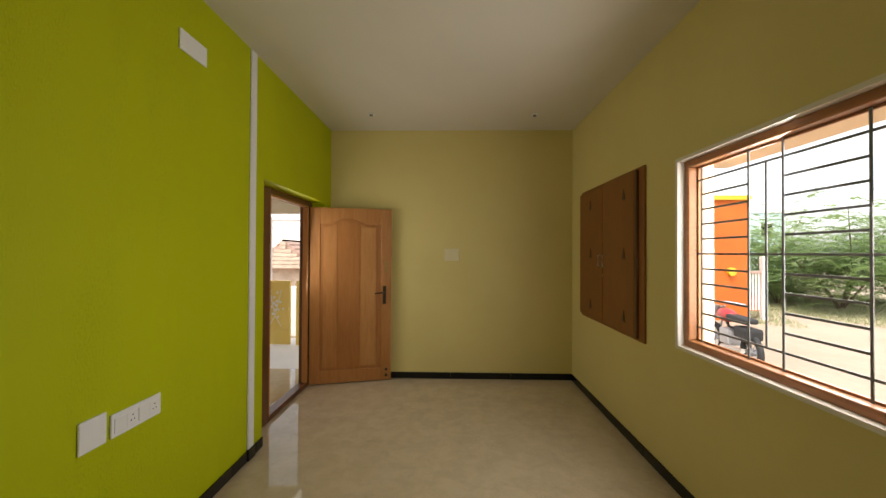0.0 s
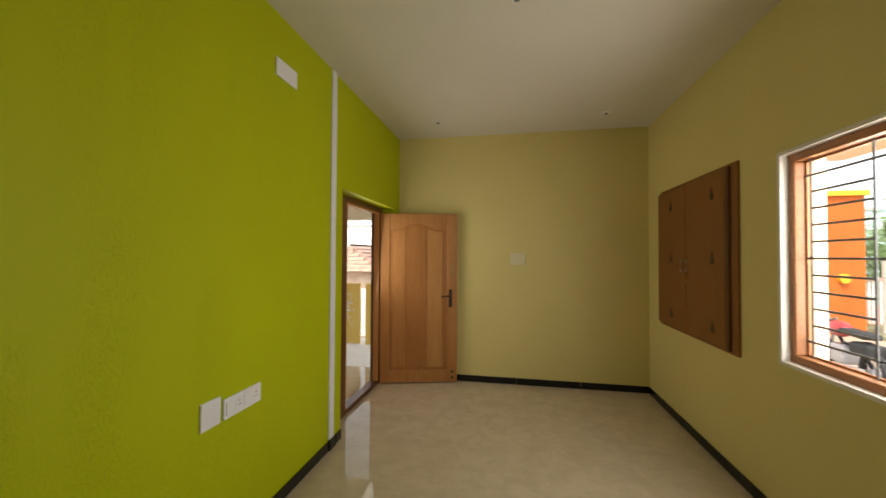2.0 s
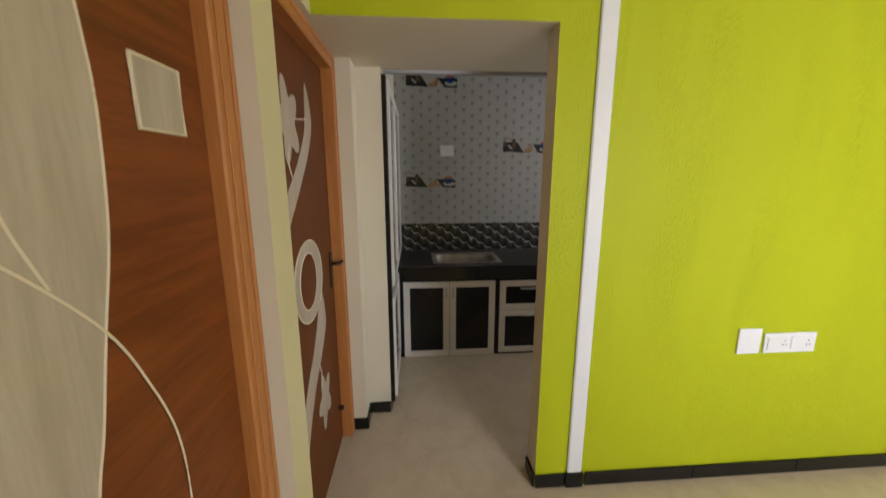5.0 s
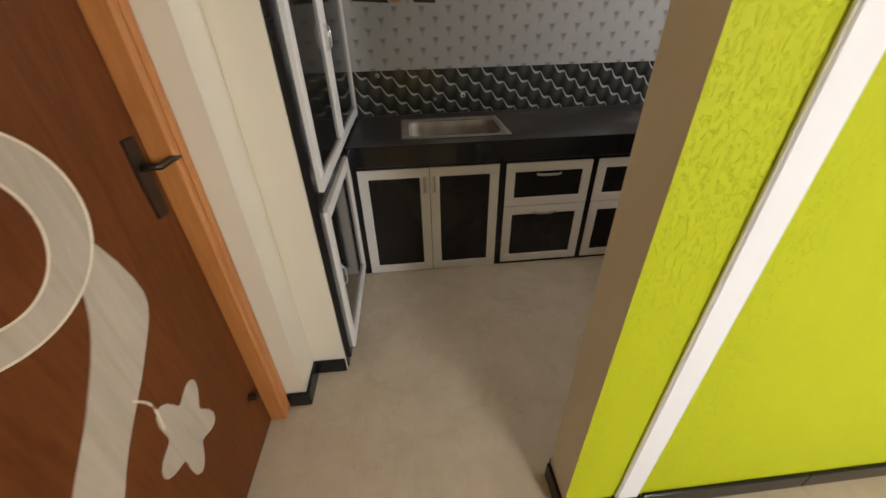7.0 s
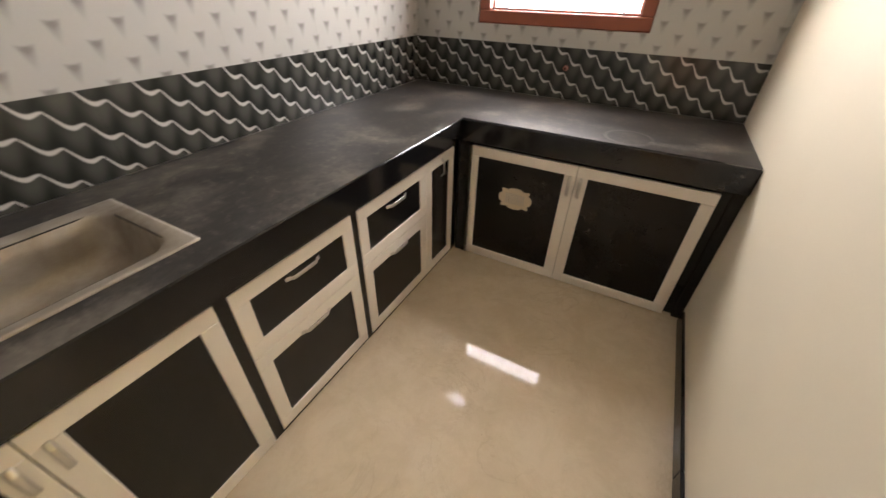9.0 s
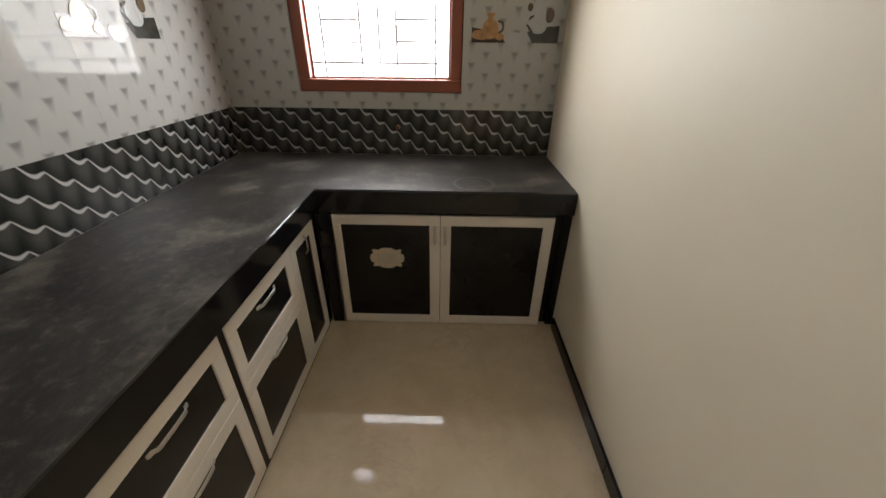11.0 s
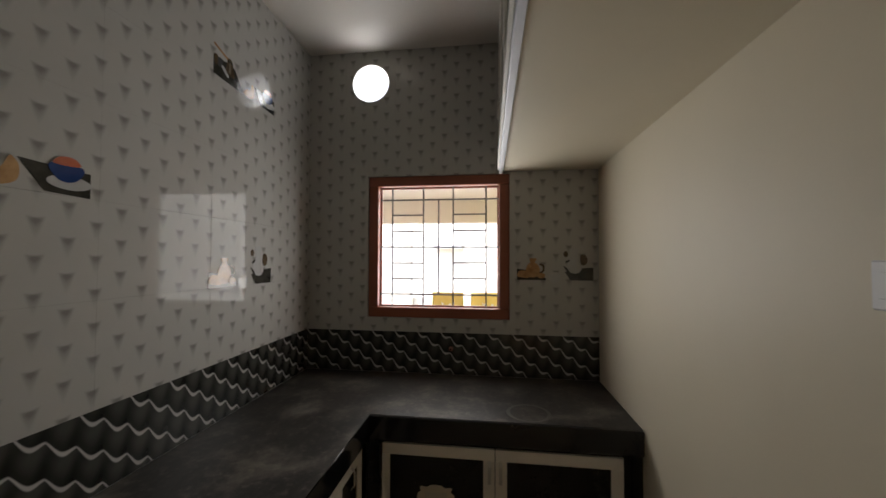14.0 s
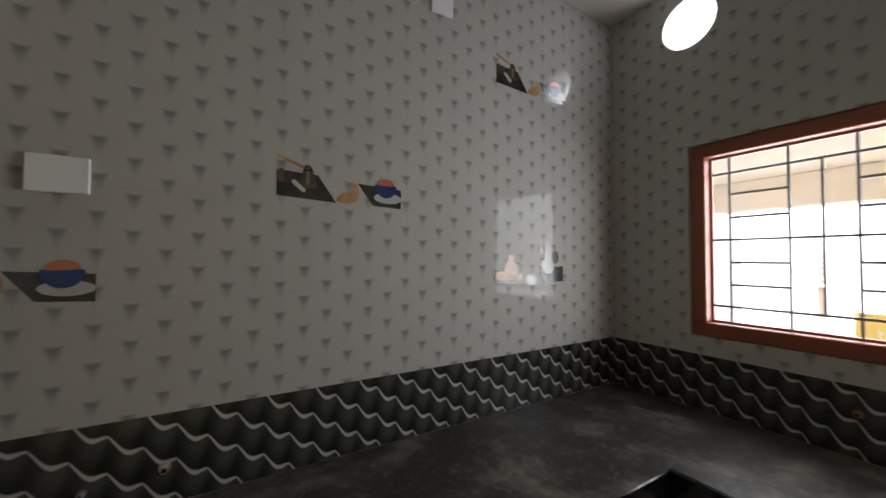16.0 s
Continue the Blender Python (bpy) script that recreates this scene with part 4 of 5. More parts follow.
bmesh.ops.recalc_face_normals(b, faces=b.faces[:])
part("bowl", b, STEEL, sink, smooth=True)
part("drain", disc(((SX0 + SX1) / 2, (SY0 + SY1) / 2, CZ - 0.175), (0, 0, 1), 0.04, 0.006, 24), CHROME, sink)


def pull(parent, P, u, z, length, upright, mat=CHROME):
    """A flat bow handle with broad rounded feet; P(u, z, d) gives the place d in front of the door."""
    e = (lambda s, w: (u + w, z + s)) if upright else (lambda s, w: (u + s, z + w))
    h, w = length / 2, 0.0085
    line = [(-h, 0.0005, 0.6), (-h * 0.97, 0.005, 0.95), (-h * 0.80, 0.007, 1.0), (-h * 0.72, 0.015, 0.95), (-h * 0.6, 0.017, 0.95), (0, 0.018, 0.95),
            (h * 0.6, 0.017, 0.95), (h * 0.72, 0.015, 0.95), (h * 0.80, 0.007, 1.0), (h * 0.97, 0.005, 0.95), (h, 0.0005, 0.6)]
    b = bmesh.new()
    rows = [[b.verts.new(P(*e(s, k * w * g), max(0.0, d - t))) for k, t in ((-1, 0.0015), (-0.6, 0.0), (0.6, 0.0), (1, 0.0015), (0.6, 0.005), (-0.6, 0.005))] for s, d, g in line]
    for r0, r1 in zip(rows, rows[1:]):
        for k in range(6):
            b.faces.new((r0[k], r0[(k + 1) % 6], r1[(k + 1) % 6], r1[k]))
    b.faces.new(rows[0])
    b.faces.new(rows[-1])
    bmesh.ops.recalc_face_normals(b, faces=b.faces[:])
    part("handle", b, mat, parent, "slim chrome bow handle", True)


def framed_front(parent, P, u0, u1, z0, z1, name, border=0.055, handle=None):
    """A cabinet front: white border of four strips round a black panel."""
    def bx(a, c, e, g, d0, d1, bev):
        p, q = P(a, e, d0), P(c, g, d1)
        return box(min(p[0], q[0]), max(p[0], q[0]), min(p[1], q[1]), max(p[1], q[1]), e, g, bev)
    f = part(name, bx(u0 + 0.004, u1 - 0.004, z0 + 0.004, z1 - 0.004, 0.0, 0.014, 0), BLACK_LAM, parent)
    for a, c, e, g in ((u0, u1, z1 - border, z1), (u0, u1, z0, z0 + border), (u0, u0 + border, z0 + border, z1 - border), (u1 - border, u1, z0 + border, z1 - border)):
        part("border", bx(a, c, e, g, 0.002, 0.021, 0.002), WHITE_LAM, f, "white laminate border")
    if handle:
        pull(f, lambda u, z, d: P(u, z, 0.02 + d), *handle)
    return f


FXK, FYK = -2.827, 1.652
Pk = lambda u, z, d: (FXK + d, u, z)
Pn = lambda u, z, d: (u, FYK - d, z)


def base_unit(label, u0, u1, P, deep):
    c = P((u0 + u1) / 2, 0, 0)
    t = thing("base_cabinet", (c[0], c[1], 0.0), label, "cabinet", "kitchen base units")
    p, q = P(u0 + 0.01, 0.06, -deep), P(u1 - 0.01, 0.70, -0.029)
    part("body", box(min(p[0], q[0]), max(p[0], q[0]), min(p[1], q[1]), max(p[1], q[1]), 0.002, 0.715), BLACK_LAM, t)
    return t


u = base_unit("two-door base cabinet under the sink, white borders and black panels", -0.622, 0.18, Pk, 0.1)
framed_front(u, Pk, -0.628, -0.227, 0.004, 0.70, "door", handle=(-0.255, 0.60, 0.10, True))
framed_front(u, Pk, -0.224, 0.180, 0.004, 0.70, "door", handle=(-0.196, 0.60, 0.10, True))
for a, c in ((0.221, 0.735), (0.770, 1.288)):
    u = base_unit("two-drawer base cabinet with white borders, black panels and chrome pulls", a, c, Pk, 0.3)
    framed_front(u, Pk, a, c, 0.425, 0.697, "drawer", 0.055, ((a + c) / 2, 0.625, 0.15, False))
    framed_front(u, Pk, a, c, 0.018, 0.421, "drawer", 0.055, ((a + c) / 2, 0.375, 0.15, False))
u = base_unit("narrow base cabinet in the corner, white border and black panel", 1.294, 1.588, Pk, 0.3)
framed_front(u, Pk, 1.292, 1.588, 0.018, 0.697, "door", 0.055, (1.45, 0.625, 0.10, True))
u = base_unit("two-door base cabinet with a cream vent grille in one door", -2.733, -1.567, Pn, 0.3)
dl = framed_front(u, Pn, -2.733, -2.158, 0.006, 0.706, "door", handle=(-2.183, 0.595, 0.11, True))
framed_front(u, Pn, -2.155, -1.567, 0.006, 0.706, "door", handle=(-2.130, 0.595, 0.11, True))
VENT = surface("cream_vent_plastic", (0.52, 0.45, 0.33), (0.62, 0.55, 0.43), 0.5)
vo = [(-2.445 + 0.085 * (1 + 0.10 * math.cos(8 * a)) * math.copysign(abs(math.cos(a)) ** 0.55, math.cos(a)), 0.451 + 0.057 * (1 + 0.10 * math.cos(8 * a)) * math.copysign(abs(math.sin(a)) ** 0.55, math.sin(a))) for a in np.linspace(0, 2 * math.pi, 56, endpoint=False)]
vt = part("vent_grille", plate(vo, lambda u, w, d: (u, FYK - 0.0145 - d, w), 0.006), VENT, dl, "scalloped cream vent grille")
for k in range(9):
    x = -2.493 + k * 0.012
    part("vent_slat", box(x - 0.0025, x + 0.0025, FYK - 0.0225, FYK - 0.0205, 0.421, 0.481), GROUT, vt)

# ---- tall cupboard in the recess ----
TY = -0.685
tall = thing("tall_cupboard", (-2.75, -0.9, 0), "tall built-in cupboard with white borders and glossy black doors", "cupboard")
Pt = lambda u, z, d: (u, TY + d, z)
part("body", box(KB - 0.001, -2.065, -1.22, TY - 0.022, 0.001, 2.185), BLACK_LAM, tall)
part("side_edge", box(-2.13, -2.0605, TY - 0.021, TY + 0.012, 0.06, 2.188, 0.004), BLACKG, tall, "black stone side edge")
part("divider", box(-2.82, -2.131, TY - 0.021, TY + 0.008, 0.803, 0.863, 0.004), BLACKG, tall)
part("plinth", box(-2.82, -2.062, TY - 0.021, TY - 0.008, 0.001, 0.07), BLACKG, tall)


def tall_front(u0, u1, z0, z1, border, hu, hz):
    f = part("door", box(u0 + 0.004, u1 - 0.004, TY, TY + 0.014, z0 + 0.004, z1 - 0.004), BLACK_LAM, tall, "glossy black panelled door")
    for a, c, e, g in ((u0, u1, z1 - border, z1), (u0, u1, z0, z0 + border), (u0, u0 + border, z0 + border, z1 - border), (u1 - border, u1, z0 + border, z1 - border)):
        part("border", box(a, c, TY + 0.002, TY + 0.026, e, g, 0.003), WHITE_LAM, f, "white laminate border")
    pull(f, lambda u, z, d: (u, TY + 0.024 + d, z), hu, hz, 0.11, True)


tall_front(-2.805, -2.122, 0.065, 0.798, 0.05, -2.18, 0.46)
tall_front(-2.757, -2.152, 0.868, 2.18, 0.05, -2.73, 1.35)
tall_front(-3.472, -2.761, 0.868, 2.18, 0.05, -2.79, 1.35)

# ---- loft cupboard ----
loft = thing("loft_cupboard", (-2.1040, 0.8, 2.29), "white and black framed loft shutters above the kitchen side", "cupboard")
part("channel", box(-2.1220, -2.0945, KS + 0.01, KN - 0.01, 2.20, 2.262, 0.003), ALU, loft, "aluminium edge channel")
part("cornice", box(-2.1340, -2.1225, KS + 0.01, KN - 0.01, 2.225, 2.262, 0.002), WHITE_LAM, loft)
part("body", box(-2.0920, KR - 0.001, KS + 0.005, KN - 0.005, 2.2905, KC - 0.002), BLACK_LAM, loft)
nL = 6
for k in range(nL):
    a = KS + 0.02 + k * (KN - KS - 0.04) / nL
    c = KS + 0.02 + (k + 1) * (KN - KS - 0.04) / nL - 0.004
    f = part("door", box(-2.1120, -2.0925, a + 0.004, c - 0.004, 2.30, KC - 0.03), BLACK_LAM, loft, "glossy black panelled loft door")
    for y0, y1, e, g in ((a, c, 2.268, 2.33), (a, c, KC - 0.08, KC - 0.02), (a, a + 0.055, 2.33, KC - 0.08), (c - 0.055, c, 2.33, KC - 0.08)):
        part("border", box(-2.1260, -2.1125, y0, y1, e, g, 0.002), WHITE_LAM, f, "white laminate border")
    hy = c - 0.028 if k % 2 == 0 else a + 0.028
    pull(f, lambda u, z, d: (-2.1260 - d, u, z), hy, 2.43, 0.11, True)
part("catch", box(-2.1380, -2.1265, 1.95, 2.0, 2.275, 2.30, 0.002), IRON, loft)

# ---- kitchen window, vent and fittings ----
kz = [1.374, 1.709, 2.046]
grille_window("window_2", "red-brown painted kitchen window with an iron grille, open to the porch", "y", KN + 0.015, -3.036, -2.051, 1.217, 2.206, 0.10, REDFRAME, 0.070,
              kz, [-2.876, -2.651, -2.439, -2.209], [(-2.542, 1.374, 2.046)],
              [(z, -2.876, -2.651) for z in (1.937, 1.820, 1.595, 1.483)] + [(z, -2.439, -2.209) for z in (1.940, 1.826, 1.599, 1.488)], 1, 0.0055)
vent = thing("round_vent", (VX, KN, VZ), "open round ventilation hole with a pale pipe sleeve", "vent")
b = bmesh.new()
n = 40
rr = [[b.verts.new((VX + r * math.cos(2 * math.pi * k / n), y, VZ + r * math.sin(2 * math.pi * k / n))) for k in range(n)] for r, y in ((VR + 0.002, KN + 0.002), (VR - 0.006, KN + 0.002), (VR - 0.006, KN + 0.25), (VR + 0.002, KN + 0.25))]
for r0, r1 in zip(rr, rr[1:]):
    for k in range(n):
        b.faces.new((r0[k], r0[(k + 1) % n], r1[(k + 1) % n], r1[k]))
part("sleeve", b, WHITE, vent)
cap = thing("cover_plate", (-2.644, KN, 2.768), "small round plastic cover on the tiles", "cover plate")
part("disc", disc((-2.644, KN - 0.003, 2.768), (0, 1, 0), 0.042, 0.006, 28), TILE_X, cap)
for dx in (-0.014, 0.014):
    part("screw", disc((-2.644 + dx, KN - 0.0065, 2.768 + dx * 0.6), (0, 1, 0), 0.005, 0.003, 10), GROUT, cap)


def water_outlet(label, axis, u, z, r, mat):
    """A short capped pipe end in the tiles."""
    at, n = ((KB, u, z), (1, 0, 0)) if axis == "x" else ((u, KN, z), (0, -1, 0))
    t = thing("water_outlet", at, label, "pipe outlet", "pipe outlets")
    c = Vector(at)
    part("flange", disc(c + Vector(n) * 0.002, n, r * 1.5, 0.004, 24), mat, t)
    part("pipe_end", disc(c + Vector(n) * 0.012, n, r, 0.022, 20), mat, t)
    part("bore", disc(c + Vector(n) * 0.0235, n, r * 0.62, 0.001, 16), BLACK_LAM, t)


water_outlet("small chrome water outlet above the sink", "x", 0.062, 0.955, 0.011, CHROME)
water_outlet("dark water outlet above the sink", "x", -0.128, 0.935, 0.008, IRON)
water_outlet("pale capped outlet high on the black tiles", "x", -0.50, 1.095, 0.009, GROUT)
water_outlet("red-brown capped outlet below the window", "y", -2.445, 1.015, 0.010, REDFRAME)

# ---- printed picture tiles ----
SL = 0.0012


def picture(axis, d, sign, u0, z0, which, flip=1):
    """Kitchen still life printed on a tile: flat shapes on the glaze."""
    P = (lambda u, w, t: (d + (0.0003 + t) * sign, u0 + u, z0 + w)) if axis == "x" else (lambda u, w, t: (u0 + u, d + (0.0003 + t) * sign, z0 + w))
    t = thing("picture_print", P(0.24, 0.0, 0), "printed still life of crockery and bread on the tile" if which else "printed coffee pot, bread and blue bowl on the tile", "tile print")

    def ell(cx, cz, rx, rz, n=22):
        return [(cx + rx * math.cos(2 * math.pi * k / n), cz + rz * math.sin(2 * math.pi * k / n)) for k in range(n)]

    def put(n, pts, mat, layer, label=""):
        part(n, plate(pts, lambda u, w, dd: P(u, w, layer * SL + dd), SL * 0.9), mat, t, label)
    if which == 0:
        put("slate", [(0, 0.012), (0.215, 0.0), (0.145, 0.10), (0.0, 0.105)], SLATE, 0)
        put("pot", smooth_line([(0.078, 0.052), (0.140, 0.048), (0.134, 0.085), (0.120, 0.128), (0.096, 0.130), (0.086, 0.090)], 3, True), COPPER, 1)
        put("pot_facet", [(0.100, 0.058), (0.114, 0.056), (0.112, 0.124), (0.104, 0.125)], POT, 2)
        put("pot_band", [(0.090, 0.112), (0.126, 0.110), (0.125, 0.118), (0.092, 0.120)], SLATE, 3)
        put("pot_handle", [(0.0, 0.152), (0.003, 0.162), (0.098, 0.128), (0.094, 0.118)], BREAD, 1)
        put("cup", ell(0.040, 0.082, 0.018, 0.024, 12), RUBBER, 1)
        put("cup_side", smooth_line([(0.004, 0.105), (0.024, 0.108), (0.026, 0.066), (0.012, 0.060), (0.004, 0.070)], 3, True), COPPER, 1)
        put("sugar", smooth_line([(0.050, 0.066), (0.068, 0.048), (0.092, 0.030), (0.100, 0.040), (0.086, 0.052), (0.062, 0.074)], 3, True), PLATE, 2)
        put("bread", smooth_line([(0.215, 0.012), (0.26, 0.0), (0.30, 0.018), (0.305, 0.06), (0.285, 0.085), (0.268, 0.05), (0.24, 0.042)], 4, True), BREAD, 0)
        put("slate", [(0.365, 0.0), (0.49, -0.005), (0.49, 0.075), (0.30, 0.085)], SLATE, 0)
        put("dish", ell(0.43, 0.035, 0.062, 0.022), PLATE, 1)
        put("bowl", smooth_line([(0.375, 0.088), (0.465, 0.088), (0.455, 0.05), (0.42, 0.035), (0.388, 0.05)], 4, True), BLUE, 2)
        put("fruit", smooth_line([(0.385, 0.088), (0.395, 0.108), (0.42, 0.115), (0.445, 0.11), (0.455, 0.09)], 4, True), FRUIT, 3)
    else:
        put("slate", [(0, 0.0), (0.19, 0.0), (0.165, 0.05), (0.0, 0.075)], SLATE if which == 2 else COPPER, 0)
        put("pitcher", smooth_line([(0.075, 0.022), (0.125, 0.020), (0.150, 0.055), (0.142, 0.095), (0.118, 0.118), (0.128, 0.142), (0.082, 0.142), (0.088, 0.118), (0.066, 0.095), (0.058, 0.055)], 4, True), BREAD, 1)
        put("pitcher_handle", smooth_line([(0.146, 0.11), (0.176, 0.10), (0.178, 0.06), (0.150, 0.045), (0.152, 0.055), (0.168, 0.068), (0.166, 0.092), (0.146, 0.10)], 3, True), COPPER, 1)
        put("loaf", smooth_line([(0.008, 0.022), (0.07, 0.014), (0.088, 0.030), (0.066, 0.058), (0.022, 0.062), (0.004, 0.045)], 4, True), BREAD, 2)
        put("bun", ell(0.158, 0.030, 0.026, 0.018, 16), BREAD, 3)
        put("glass", smooth_line([(0.222, -0.012), (0.262, -0.012), (0.280, 0.015), (0.270, 0.045), (0.212, 0.045), (0.204, 0.015)], 3, True), PLATE, 0)
        put("glass_rim", ell(0.241, 0.046, 0.030, 0.007, 16), GROUT, 1)
        put("slate", [(0.345, 0.0), (0.49, 0.0), (0.49, 0.085), (0.385, 0.078), (0.31, 0.055)], SLATE, 0)
        put("kettle", smooth_line([(0.322, 0.072), (0.352, 0.048), (0.398, 0.050), (0.418, 0.085), (0.402, 0.125), (0.388, 0.150), (0.392, 0.205), (0.342, 0.205), (0.348, 0.150), (0.326, 0.112)], 4, True), PLATE, 1)
        put("kettle_shade", smooth_line([(0.392, 0.062), (0.410, 0.088), (0.396, 0.122), (0.384, 0.115), (0.390, 0.085)], 3, True), GROUT, 2)
        put("gourd", smooth_line([(0.418, 0.100), (0.446, 0.108), (0.452, 0.145), (0.436, 0.168), (0.412, 0.165), (0.406, 0.130)], 3, True), COPPER, 1)
        put("leaf", ell(0.316, 0.172, 0.015, 0.020, 12), COPPER, 1)
        put("leaf", [(0.312, 0.112), (0.338, 0.124), (0.342, 0.136), (0.318, 0.128)], SLATE, 2)
        put("stem", smooth_line([(0.300, 0.095), (0.316, 0.068), (0.345, 0.042), (0.338, 0.062), (0.318, 0.084)], 3, True), SLATE, 2)


picture("x", KB, 1, -0.60, 1.486, 0)
picture("x", KB, 1, 0.368, 1.825, 0)
picture("x", KB, 1, 1.372, 1.484, 1)
picture("x", KB, 1, 1.38, 2.495, 0)
picture("x", KB, 1, -0.585, 2.43, 0)
picture("y", KN, -1, -2.003, 1.488, 2)

# ---- outside ----
structure("ground", box(-400, 400, -400, 400, -0.9, -0.38), SAND, "pale sandy yard and road reaching far off", "ground")
structure("porch_floor", box(-4.3, XG - 0.27, KN + 0.23, 6.4, -0.35, -0.04), CONCRETE, "bright cement porch floor before the front door", "pavement")
structure("porch_roof", box(-4.3, XG - 0.275, KN + 0.23, 5.45, 2.5, 2.6), PORCH, "cream painted porch ceiling slab", "ceiling")
structure("porch_beam", box(-4.3, XG - 0.275, 5.25, 5.45, 2.16, 2.5, 0.01), PORCH, "cream painted porch front beam", "beam")
structure("porch_side_wall", box(-4.5, -4.3, KN + 0.23, 6.4, -0.38, 2.6), WHITEWALL, "white side wall of the porch", "wall")


def gate(x0, x1, y, rz, label):
    g = thing("gate", (x0, y, -0.35), label, "gate", "front gate leaves", rz=rz)
    w, z0, z1 = x1 - x0, 0.20, 1.41
    for a, c, e, f, n in ((0, 0.04, z0, z1, "stile"), (w - 0.04, w, z0, z1, "stile"), (0.04, w - 0.04, z1 - 0.04, z1, "rail"), (0.04, w - 0.04, z0, z0 + 0.04, "rail"), (0.04, w - 0.04, 0.52, 0.56, "rail")):
        part(n, box(a, c, -0.02, 0.02, e, f, 0.003), GOLD, g, local=True)
    part("lower_panel", box(0.04, w - 0.04, -0.004, 0.004, z0 + 0.04, 0.52), GOLD, g, local=True)
    part("upper_panel", box(0.04, w - 0.04, -0.004, 0.004, 0.56, z1 - 0.04), GOLD, g, local=True)
    for k in range(15):
        a, r = 2.4 * k, 0.025 + 0.012 * k
        part("flower_cutting", disc((w / 2 + 0.8 * r * math.cos(a), -0.008, 0.98 + r * 1.5 * math.sin(a)), (0, 1, 0), 0.027 - 0.0006 * k, 0.006, 7), WHITEWALL, g, "pale cut-out flower", local=True)
    for u in (0.3, 0.7):
        part("stem_cutting", tube([(w * u, -0.008, 0.62), (w * 0.5, -0.008, 0.80), (w * (1 - u), -0.008, 1.25)], 0.007, 5), WHITEWALL, g, "pale cut-out stem", local=True)
    part("latch", box(w - 0.03, w - 0.01, -0.05, -0.02, 0.85, 1.0, 0.003), GOLD, g, local=True)
    return g


gate(-3.15, -2.62, 5.95, 0, "gold painted sheet-metal gate leaf with flower cut-outs")
gate(-2.50, -1.85, 5.90, 14, "half-open gold painted gate leaf with flower cut-outs")


def house(name, label, x0, x1, y0, y1, h, wall_mat, roof_mat, windows, pitched=False):
    t = thing(name, ((x0 + x1) / 2, (y0 + y1) / 2, -0.38), label, "house")
    part("wall", box(x0, x1, y0, y1, -0.38, h), wall_mat, t)
    if pitched:
        c = (x0 + x1) / 2
        b = plate([(x0 - 0.4, h), (x1 + 0.4, h), (c, h + (x1 - x0) * 0.5)], lambda u, w, d: (u, y0 - 0.4 + d, w), y1 - y0 + 0.8)
        r = part("roof", b, roof_mat, t)
        n = max(6, int((x1 - x0) / 0.35))
        for k in range(n):
            for s in (-1, 1):
                f = k / n
                xa = c + s * f * ((x1 - x0) / 2 + 0.4)
                za = h + (x1 - x0) * 0.5 * (1 - f)
                part("ridge_row", box(xa - 0.05, xa + 0.05, y0 - 0.44, y1 + 0.44, za - 0.06, za + 0.03, 0.01), roof_mat, r)
    else:
        part("roof", box(x0 - 0.25, x1 + 0.06, y0 - 0.08, y1 + 0.25, h, h + 0.13), roof_mat, t)
    for side, u, z, w, hh in windows:
        if side == "y":
            f = part("window", box(u - w / 2, u + w / 2, y0 - 0.03, y0 + 0.01, z, z + hh, 0.01), WHITE, t)
            part("pane", box(u - w / 2 + 0.06, u + w / 2 - 0.06, y0 - 0.035, y0 - 0.03, z + 0.06, z + hh - 0.06), BLACK_LAM, f)
        else:
            f = part("window", box(x0 - 0.03, x0 + 0.01, u - w / 2, u + w / 2, z, z + hh, 0.01), WHITE, t)
            part("pane", box(x0 - 0.035, x0 - 0.03, u - w / 2 + 0.06, u + w / 2 - 0.06, z + 0.06, z + hh - 0.06), BLACK_LAM, f)
    return t


oh = house("orange_house", "bright orange painted house with a yellow parapet", 6.2, 8.85, 10.6, 16.0, 3.15, ORANGE, YELLOW, [("x", 12.5, 0.9, 1.0, 1.1)])
part("wall_lamp", disc((8.35, 10.55, 1.05), (0, 1, 0), 0.12, 0.1, 16), YELLOW, oh)
house("teal_house", "pale teal two-storey house far off", 16.6, 20.6, 22.5, 28.0, 4.1, TEAL, WHITEWALL, [("y", 17.6, 0.8, 0.8, 1.0), ("y", 19.4, 0.8, 0.8, 1.0), ("y", 17.6, 2.6, 0.8, 0.9), ("y", 19.4, 2.6, 0.8, 0.9)])
house("tiled_house", "low hut with a clay tile gable across the lane", -8.5, -5.95, 16.0, 20.0, 0.80, HUT, CLAY, [], True)
hut = bpy.data.objects["tiled_house"]
for k in range(7):
    half = 1.62 * (1 - (k * 0.2 + 0.1) / 1.28) - 0.1
    part("gable_plank", box(-7.225 - half, -7.225 + half, 15.53, 15.56, 0.84 + k * 0.17, 0.99 + k * 0.17, 0.006), HUT, hut, "weathered gable plank")
house("grey_roof_shed", "whitewashed building with a grey roof", -24.0, -8.6, 23.0, 28.0, 3.6, WHITEWALL, GREYROOF, [])
house("white_house", "weathered whitewashed house across the lane", -4.9, 3.0, 12.5, 17.0, 3.0, WHITEWALL, WHITEWALL, [])
part("sunshade", box(-4.1, -3.1, 12.0, 12.5, 1.95, 2.1, 0.01), GREYROOF, bpy.data.objects["white_house"])
structure("lane_wall", box(-6.6, -3.9, 7.7, 7.9, -0.38, 2.35, 0.012), WHITEWALL, "tall weathered white wall beside the lane", "wall")
structure("compound_wall", box(-9.5, 0.5, 8.0, 8.18, -0.38, 0.75, 0.01), WHITEWALL, "weathered white compound wall along the lane", "wall")


